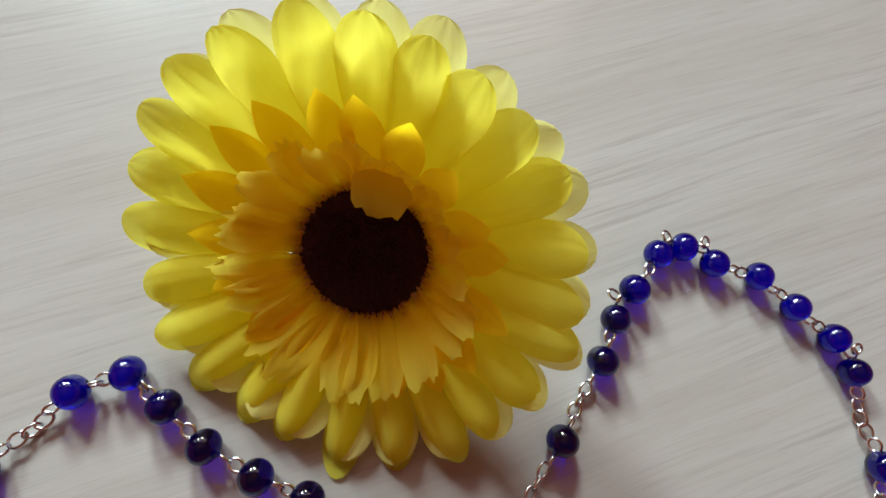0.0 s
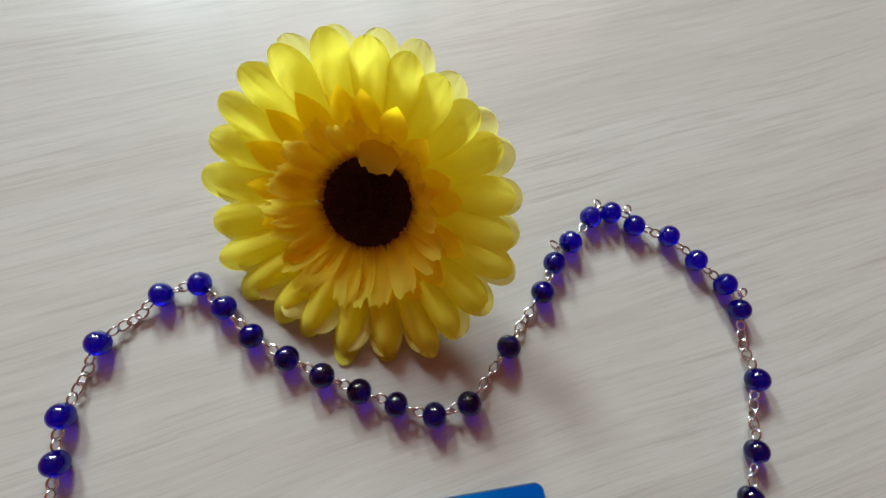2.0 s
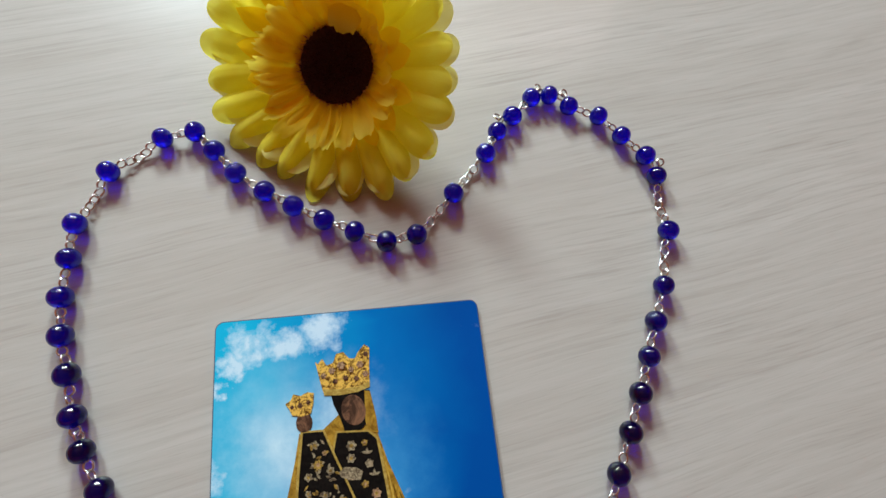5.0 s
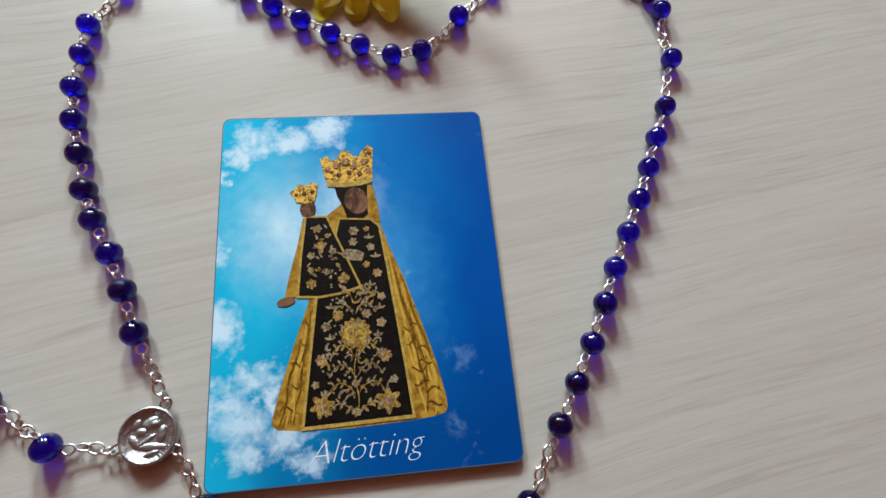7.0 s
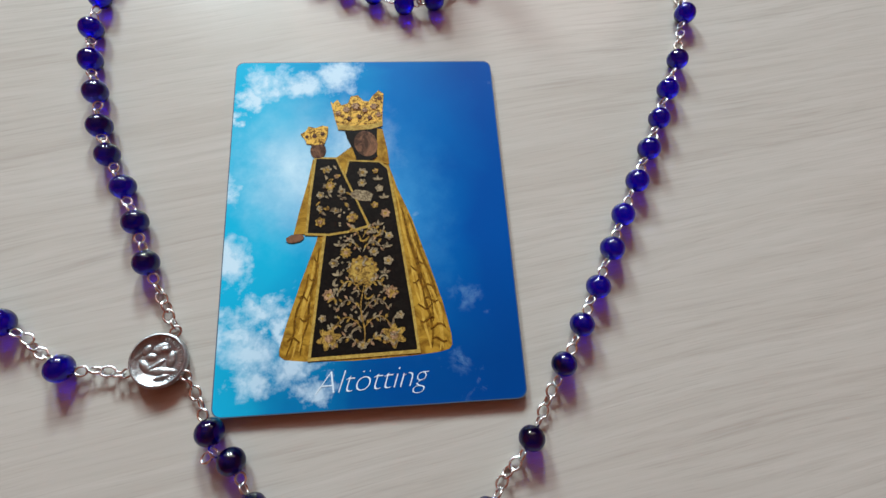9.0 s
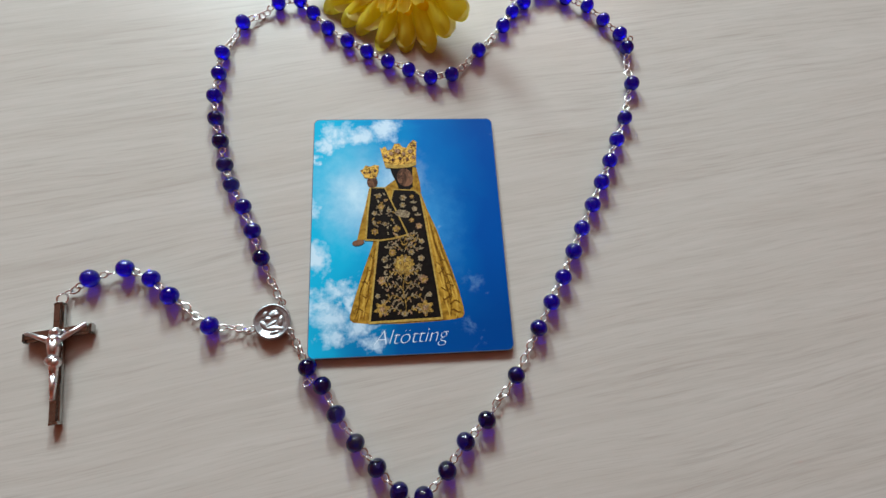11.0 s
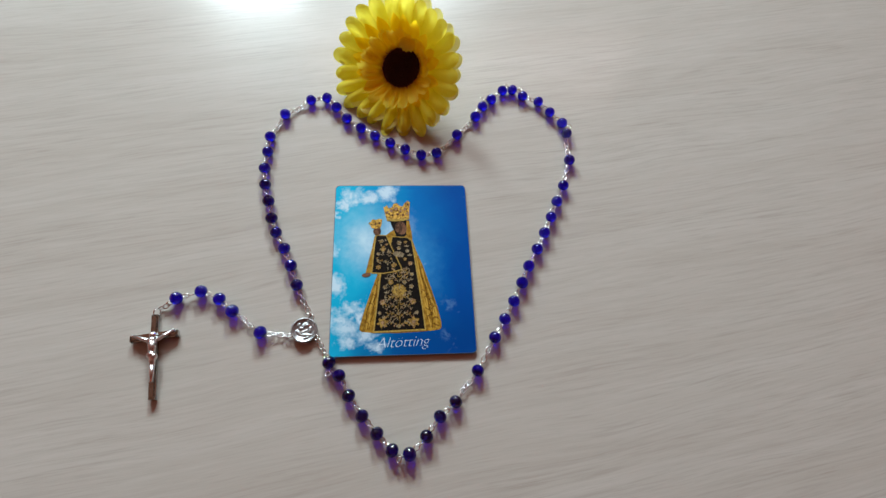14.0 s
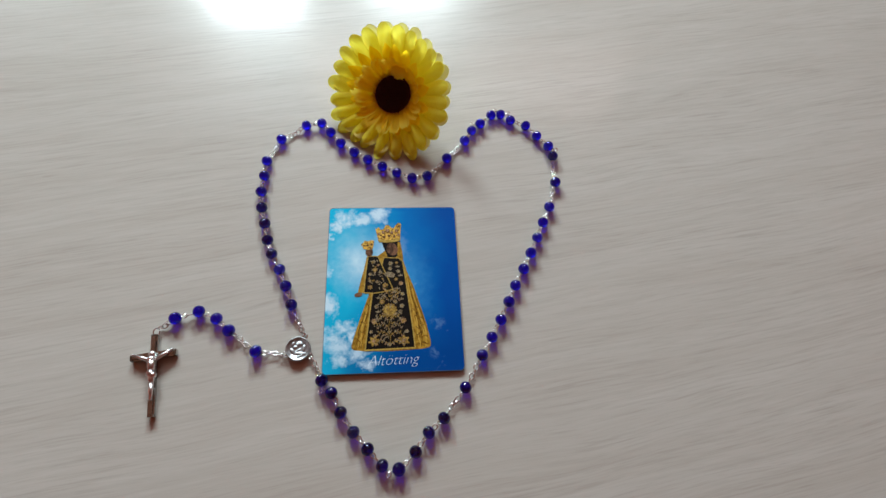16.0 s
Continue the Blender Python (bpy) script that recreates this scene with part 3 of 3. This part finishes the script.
    # crown of the large figure
    layer("crown", mm((-10.6, 28.0 + 8.6), (-9.9, 35.8), (-8.6, 37.2), (-7.4, 35.2), (-5.6, 35.8), (-4.6, 38.2), (-2.6, 38.6), (-1.0, 36.6), (0.6, 36.4), (1.8, 38.4), (3.6, 40.2), (5.0, 39.0), (4.6, 34), (4.4, 28.4), (1, 27.2), (-4, 26.8), (-8.4, 27.2), (-9.4, 31)), CROWN_PRINT, "jewelled gold crown")
    layer("crown_band", mm((-8.6, 28.8), (-4, 28.2), (1, 28.5), (4.5, 29.6), (4.4, 28.0), (1, 27.0), (-4, 26.6), (-8.4, 27.0)), CREAM_PRINT)
    # the small figure held in front
    layer("sleeve", mm((-15.4, 17.6), (-13.6, 16.8), (-14.6, 6), (-16.0, -4.8), (-20.2, -4.8), (-18.8, 2), (-16.8, 10)), GOLD_PRINT)
    layer("sleeve_end", oval(-19.8, -6.0, 2.4, 1.2, 10), SKIN_PRINT)
    layer("small_robe_braid", mm((-15.0, 18.2), (-8.8, 18.0), (-5.6, 10.5), (-2.4, 3), (0.3, -3.4), (-5, -4.9), (-11, -5.6), (-17.2, -5.2), (-16.4, 6)), CREAM_PRINT)
    layer("small_robe", mm((-14.4, 17.7), (-9.1, 17.5), (-6.1, 10.2), (-3.0, 3), (-0.6, -2.9), (-5.6, -4.3), (-11, -5.0), (-16.5, -4.6), (-15.7, 6)), BLACK_PRINT)
    layer("small_face", oval(-14.0, 20.4, 2.2, 2.6), SKIN_PRINT, "plain dark brown oval")
    layer("small_crown", mm((-19.0, 25.8), (-17.6, 26.6), (-16.8, 28.2), (-14.8, 27.6), (-13, 28.4), (-11.2, 28.0), (-11.4, 25.4), (-12.2, 22.6), (-14.6, 22.0), (-17.2, 22.6), (-18, 24.4)), CROWN_PRINT, "small jewelled gold crown")
    layer("hand", mm((-5.4, 6.6), (-3.6, 7.8), (-0.6, 7.4), (1.2, 6.2), (0.4, 4.2), (-2.4, 4.4), (-4.6, 5.4)), STITCH_PALE)

    # embroidery: rosettes, stars, leaves and scrolls
    def rosette(cx, cy, r, petals, deep=0.35, turn=0.0):
        n = petals * 6
        return [((cx + r * (1 - deep * (0.5 - 0.5 * math.cos(petals * a))) * math.cos(a + turn)) / 1000, (cy + r * (1 - deep * (0.5 - 0.5 * math.cos(petals * a))) * math.sin(a + turn)) / 1000) for a in (2 * math.pi * k / n for k in range(n))]

    def leaf(cx, cy, length, width, tilt):
        c, s = math.cos(radians(tilt)), math.sin(radians(tilt))
        pts = [(length * (u - 0.5), width * 0.5 * math.sin(math.pi * u)) for u in (0, 0.2, 0.4, 0.6, 0.8, 1)]
        pts += [(length * (u - 0.5), -width * 0.5 * math.sin(math.pi * u)) for u in (0.8, 0.6, 0.4, 0.2)]
        return [((cx + x * c - y * s) / 1000, (cy + x * s + y * c) / 1000) for x, y in pts]

    rng = random.Random(3)
    layer("medallion", rosette(-2.0, -15.6, 4.2, 14, 0.14), STITCH_GOLD, "round gold embroidered medallion")
    layer("medallion_ring", oval(-2.0, -15.6, 3.0, 2.6), CREAM_PRINT)
    layer("medallion_eye", oval(-2.0, -15.6, 2.3, 1.7), STITCH_GOLD)
    for cx, cy, r, petals, mat in (
        (-10.8, -33.2, 3.4, 6, STITCH_GOLD), (5.6, -33.2, 3.6, 6, STITCH_GOLD), (-10.8, -22.0, 2.1, 7, STITCH_ROSE), (5.4, -21.8, 2.2, 7, STITCH_ROSE),
        (-9.6, -13.4, 1.6, 5, STITCH_PALE), (4.8, -13.2, 1.7, 5, STITCH_PALE), (-6.4, -10.6, 1.9, 9, STITCH_GOLD), (1.0, -10.6, 1.7, 6, STITCH_PALE),
        (-2.4, -35.2, 1.6, 6, STITCH_PALE), (4.4, 0.4, 1.7, 6, STITCH_ROSE), (5.2, -6.2, 1.5, 5, STITCH_PALE), (3.0, 8.0, 1.5, 5, STITCH_PALE),
        (-2.4, -28.4, 1.2, 5, STITCH_PALE), (1.6, 3.0, 1.3, 5, STITCH_GOLD), (-12.4, -28.0, 1.3, 5, STITCH_PALE), (7.4, -28.0, 1.4, 5, STITCH_PALE),
        (-13.2, -1.6, 1.8, 6, STITCH_GOLD), (-4.6, -0.6, 1.9, 6, STITCH_GOLD), (-10.6, 9.2, 1.7, 8, STITCH_GOLD), (-13.2, 6.4, 1.4, 5, STITCH_PALE),
        (-7.4, 7.4, 1.4, 5, STITCH_PALE), (-11.4, 14.2, 1.5, 5, STITCH_PALE), (-13.4, 2.4, 1.1, 5, STITCH_PALE), (-9.0, 1.6, 1.2, 5, STITCH_PALE),
        (-8.8, 12.0, 0.9, 5, STITCH_ROSE), (-1.6, 13.0, 1.8, 6, STITCH_PALE), (-1.8, 9.8, 1.6, 6, STITCH_PALE), (2.0, 13.4, 1.1, 5, STITCH_GOLD),
    ):
        layer("flower_stitch", rosette(cx, cy, r * (0.82 if r < 3 else 0.95), petals, 0.28 if r < 3 else 0.45, rng.uniform(0, 1)), mat)
        layer("flower_heart", oval(cx, cy, r * 0.3, r * 0.3, 0, 10), STITCH_GOLD if mat is not STITCH_GOLD else STITCH_ROSE)
    crease("vine_stitch", [(-2.2 + 0.5 * math.sin(k * 0.9), -36 + 2.0 * k) for k in range(9)], 0.35, STITCH_GOLD)
    for row, base in enumerate((-36.0, -31.0, -26.5, -21.5, -10.5, -6.5)):
        for side in (-1, 1):
            reach = 7.6 - 0.55 * row
            vine = [(-2.2 + side * (0.3 + reach * u), base + 3.4 * math.sin(2.7 * u) - 1.2 * u * u) for u in (k / 9 for k in range(10))]
            if row >= 4 and side < 0:
                vine = vine[:6]
            crease("vine_stitch", vine, 0.32, STITCH_GOLD if row % 2 else STITCH_PALE)
            for k in range(1, len(vine)):
                px, py = vine[k]
                out = 1 if k % 2 else -1
                layer("leaf_stitch", leaf(px + 0.3 * side, py + 0.75 * out, rng.uniform(1.1, 1.9), rng.uniform(0.5, 0.8), 90 - side * 38 * out), (STITCH_PALE, STITCH_GOLD, STITCH_ROSE)[k % 3])
    for cx, cy in ((2.4, -3.0), (4.6, -9.4), (4.2, 5.0), (2.6, 10.6), (0.6, -5.2), (3.8, -16.6), (-8.6, -16.8), (-8.2, -8.6)):
        for turn in (20, 90, 160):
            layer("leaf_stitch", leaf(cx + 0.7 * math.cos(radians(turn)), cy + 0.7 * math.sin(radians(turn)), 1.8, 0.7, turn), STITCH_PALE)
    for k in range(40):
        u, v = rng.random(), rng.random()
        cx, cy = -14.6 + 1.8 * (1 - v) + (9.4 - 5.2 * (1 - v)) * u + 3.0 * v * u, 15.5 - 18.5 * v
        layer("leaf_stitch", leaf(cx, cy, rng.uniform(1.0, 1.9), rng.uniform(0.5, 0.8), rng.uniform(0, 180)), (STITCH_PALE, STITCH_GOLD, STITCH_PALE)[k % 3])
    # pale blossoms and curled leaves that fill the velvet
    for k in range(46):
        v = rng.random()
        cx, cy = -1.9 + rng.uniform(-1, 1) * (4.6 + 5.6 * v), 12 - 46 * v
        if cy > -6 and cx < 1.5:
            continue
        crease("vine_stitch", [(cx + 1.3 * math.cos(2.2 * u + k), cy + 1.0 * math.sin(2.9 * u + k)) for u in (0, 0.3, 0.6, 0.9, 1.2)], rng.uniform(0.4, 0.75), (STITCH_PALE, STITCH_GOLD, STITCH_PALE)[k % 3])
    for k in range(34):
        v = rng.random()
        layer("bead_stitch", oval(-2.0 + rng.uniform(-1, 1) * (6 + 5.0 * v), 2 - 38 * v, 0.32, 0.32, 0, 8), STITCH_PALE)
    # jewels on the crowns
    for cx, cy, r in ((-8.4, 32.4, 0.9), (-6.0, 33.6, 1.0), (-3.4, 34.8, 1.2), (-0.6, 33.4, 0.9), (2.0, 34.6, 1.1), (3.4, 31.8, 0.9), (-2.2, 31.2, 0.8), (-5.2, 30.6, 0.8), (0.8, 30.8, 0.8), (3.8, 37.4, 0.8), (-15, 25, 0.8), (-12.8, 25.6, 0.7), (-17.2, 24.8, 0.6)):
        layer("jewel", rosette(cx, cy, r, 6, 0.3), STITCH_ROSE if r > 0.85 else SKIN_PRINT)

    # lettering
    words = bpy.data.curves.new("lettering", "FONT")
    words.body = "Altötting"
    words.size, words.shear, words.space_character = 0.0081, 0.36, 0.96
    words.offset = -0.00020
    words.align_x = "CENTER"
    words.extrude = 0.00002
    words.resolution_u = 4
    ob = new("lettering_source", words)
    bpy.context.view_layer.update()
    data = bpy.data.meshes.new_from_object(ob.evaluated_get(bpy.context.evaluated_depsgraph_get()))
    bpy.data.objects.remove(ob)
    bpy.data.curves.remove(words)
    data.name = "lettering"
    data.materials.clear()
    data.materials.append(WHITE_PRINT)
    part("lettering", data, None, card, "white slanted lettering", at=pose(-0.0007, -0.0464, CARD_T + 0.00006, 0, 0, 1.5))


build_card()


# ---- artificial flower ----
FLOWER = Matrix(((0.96376, 0.0, -0.26678, -0.0003), (-0.13385, 0.86503, -0.48353, 0.1265), (0.23077, 0.50172, 0.83368, 0.0156), (0, 0, 0, 1)))


def petal(angle, r0, r1, w0, w1, width, wide_at, cup, droop, tip="round", lean=0.0, rng=random, ripple=0.0, rest=0.0007):
    """One cloth petal from its root at radius r0 to its tip at r1, from height w0 to w1."""
    bm = bmesh.new()
    uv = bm.loops.layers.uv.new("UVMap")
    rows, cols = 15, 9
    grid = []
    wave, wave2 = rng.uniform(0, 6.28), rng.uniform(0, 6.28)
    teeth = [rng.uniform(0.0, 1.0) for _ in range(cols)]
    for i in range(rows):
        s = 1 - (1 - i / (rows - 1)) ** 1.7
        line = []
        for j in range(cols):
            c = 2 * j / (cols - 1) - 1
            if tip == "round":
                grow = math.sin(min(1.0, s / wide_at) * math.pi / 2)
                close = math.sqrt(max(0.0, 1 - max(0.0, (s - wide_at) / (1 - wide_at)) ** 2.0))
                w = width / 2 * (0.20 + 0.80 * grow ** 1.4) * close
                reach = s
            elif tip == "point":
                grow = math.sin(min(1.0, s / wide_at) * math.pi / 2)
                close = max(0.0, 1 - max(0.0, (s - wide_at) / (1 - wide_at)) ** 2.0)
                w = width / 2 * (0.40 + 0.60 * grow) * close
                reach = s
            else:
                w = width / 2 * (0.45 + 0.55 * math.sin(min(1.0, s / wide_at) * math.pi / 2)) * (1 - 0.22 * max(0.0, (s - wide_at) / (1 - wide_at)))
                reach = s * (1 - 0.16 * teeth[j] * s ** 3 - 0.10 * c * c * s)
            r = r0 + (r1 - r0) * reach
            h = w0 + (w1 - w0) * (0.35 * reach + 0.65 * reach ** 1.5)
            h += droop * math.sin(math.pi * min(1, reach)) - cup * c * c * (w / (width / 2)) ** 2
            if s > wide_at and tip == "round":
                h -= cup * ((s - wide_at) / (1 - wide_at)) ** 2
            even = min(1.0, w / (width / 2)) if tip != "torn" else 1.0
            h += ripple * math.sin(5 * s + wave + 2.2 * c * even) * s + 0.35 * ripple * math.sin(11 * c + wave2) * s * even
            h += 0.00016 * math.cos(c * 3 * math.pi) * s * even
            a = radians(angle + lean * s)
            px, py = r * math.cos(a) - w * c * math.sin(a), r * math.sin(a) + w * c * math.cos(a)
            # no petal goes below the tabletop that the flower leans on
            h = max(h, (rest - FLOWER[2][3] - FLOWER[2][0] * px - FLOWER[2][1] * py) / FLOWER[2][2])
            line.append((bm.verts.new((px, py, h)), s, j / (cols - 1)))
        grid.append(line)
    for i in range(rows - 1):
        for j in range(cols - 1):
            four = (grid[i][j], grid[i][j + 1], grid[i + 1][j + 1], grid[i + 1][j])
            face = bm.faces.new([v for v, _, _ in four])
            for corner, (_, s, c) in zip(face.loops, four):
                corner[uv].uv = (s, c)
    return bm


def build_flower():
    rng = random.Random(11)
    flower = tagged(new("artificial_flower"), "artificial yellow gerbera with a dark brown centre lying on the table", "flower")
    flower.matrix_basis = FLOWER
    turn = lambda a, angles, values: float(np.interp(a % 360, angles, values, period=360)) / 1000
    # tip radius and tip height of each whorl, by the angle about the centre
    far = lambda a: turn(a, (0, 34, 53, 69, 91, 108, 121, 150, 180, 194, 211, 225, 241, 256, 270, 284, 297, 314, 345), (38.6, 37.5, 37.8, 40, 41.5, 42.2, 42.6, 43.6, 43.2, 42.4, 42.6, 41.6, 40.8, 42.2, 43.8, 45.2, 45.2, 43, 40.4))
    high = lambda a: turn(a, (0, 55, 90, 108, 135, 150, 165, 180, 195, 211, 225, 241, 256, 270, 285, 315, 345), (14.5, 17, 16.4, 15.5, 11.5, 8, 7.2, 8.4, 9.8, 10.4, 12.2, 13.6, 12.4, 11, 9.8, 10.6, 13.7))
    # only the right-hand ones peek out; the hidden rest are added to deepen the flower's shadow
    for k in range(24):
        a = 6 + 15 * k + rng.uniform(-1.5, 1.5)
        right = 0.5 + 0.5 * math.cos(radians(a - 40))
        part("back_petal", petal(a - 5 * right, 0.012, far(a) - 0.0045 + 0.0073 * right + rng.uniform(-0.001, 0.001), -0.002, high(a) - 0.0014 - 0.0012 * right, 0.0100, 0.80, 0.0010, -0.001, rng=rng, ripple=0.0006, rest=0.0002), PALE_LEMON, flower)
    for k in range(24):
        a = 3.5 + 15 * k + rng.uniform(-1.6, 1.6)
        front = max(0.0, math.cos(radians(a - 262)))
        part("outer_petal", petal(a, 0.012, far(a) + rng.uniform(-0.0012, 0.0010), 0.0, high(a), 0.0100 - 0.0014 * front + rng.uniform(-0.0006, 0.0006), 0.77 - 0.03 * front, 0.0017 + 0.0040 * front, 0.0006 + 0.0026 * front, rng=rng, lean=rng.uniform(-2, 2), ripple=0.0007), LEMON, flower)
    amber_far = lambda a: turn(a, (0, 15, 35, 60, 78, 92, 114, 135, 150, 170, 190, 240, 296, 330, 350), (26.5, 24.8, 24.6, 26.9, 28.4, 29.3, 31.2, 33.0, 33, 30, 27.5, 25.5, 29.0, 29.4, 27.5))
    amber_high = lambda a: turn(a, (0, 15, 35, 60, 78, 92, 114, 135, 150, 190, 240, 296, 330), (11.5, 12.5, 14.2, 16, 13.6, 13.3, 11, 8.6, 8.2, 7.6, 6.4, 7.2, 9.8))
    for a in (-2, 16, 36, 60, 77, 92, 112, 131, 148, 168, 190, 208, 226, 244, 261, 279, 296, 315, 333):
        a += rng.uniform(-1, 1)
        part("amber_petal", petal(a, 0.012, amber_far(a), 0.001, amber_high(a), 0.0074 + rng.uniform(-0.0006, 0.0004), 0.62, -0.0010, -0.0004, "point", rng=rng, lean=rng.uniform(-3, 3), ripple=0.0006), AMBER, flower)
    inner_far = lambda a: turn(a, (0, 20, 90, 117, 155, 208, 268, 285, 308, 338), (20.5, 18.6, 21.2, 24.7, 25.3, 27.2, 28.6, 27.6, 26.0, 22.0))
    for k in range(22):
        a = 68 + 16.4 * k + rng.uniform(-3, 3)
        part("inner_petal", petal(a, 0.0122, inner_far(a) + rng.uniform(-0.0012, 0.0014), 0.0012, 0.0086 + 0.0012 * max(0.0, math.cos(radians(a - 275))) + rng.uniform(-0.0016, 0.0012), 0.0072, 0.66, -0.0022, -0.0008, "torn", rng=rng, lean=rng.uniform(-6, 6), ripple=0.0010), HONEY, flower)
    part("curled_petal", petal(64, 0.0170, 0.0086, 0.0078, 0.0074, 0.0108, 0.30, -0.0002, 0.0003, "torn", rng=rng, ripple=0.0003), LEMON, flower)
    # the flocked centre
    R = 0.0136
    dome = part("flower_centre", lathe([(R * 0.88, -0.003), (R * 0.94, -0.0008), (R * 0.91, 0.0006), (R * 0.82, 0.0016), (R * 0.6, 0.0022), (R * 0.3, 0.0025), (0.0003, 0.0026)], 36), SEED, flower, "dark brown flocked centre")
    for name, mat, count, lo, hi, tall in (("flock", SEED, 2600, 0.0, 1.04, 0.0014), ("pollen_fringe", POLLEN, 520, 0.86, 1.05, 0.0021)):
        verts, faces = [], []
        for k in range(count):
            u = math.sqrt(rng.uniform(lo * lo, hi * hi))
            a = rng.uniform(0, 2 * math.pi)
            h = 0.0026 - 0.0030 * u ** 4
            base = Vector((R * u * math.cos(a), R * u * math.sin(a), h - 0.0002))
            out = Vector((math.cos(a) * u * 0.9 + rng.uniform(-0.4, 0.4), math.sin(a) * u * 0.9 + rng.uniform(-0.4, 0.4), 1.0 - 0.5 * u)).normalized()
            side = out.orthogonal().normalized()
            other = out.cross(side)
            wide = rng.uniform(0.00016, 0.00030) * (1.9 if mat is POLLEN else 1.0)
            n = len(verts)
            for q in range(4):
                b = math.pi / 2 * q
                verts.append(base + wide * (math.cos(b) * side + math.sin(b) * other))
            verts.append(base + out * tall * rng.uniform(0.5, 1.2))
            faces += [(n, n + 1, n + 4), (n + 1, n + 2, n + 4), (n + 2, n + 3, n + 4), (n + 3, n, n + 4)]
        data = bpy.data.meshes.new(name)
        data.from_pydata(verts, [], faces)
        data.materials.append(mat)
        tagged(part(name, data, None, dome), kind="stuff")
    part("calyx", lathe([(0.003, -0.0150), (0.0045, -0.0125), (0.006, -0.006), (0.0095, -0.002), (0.0095, -0.001)], 20), CALYX, flower, "green plastic calyx")


build_flower()
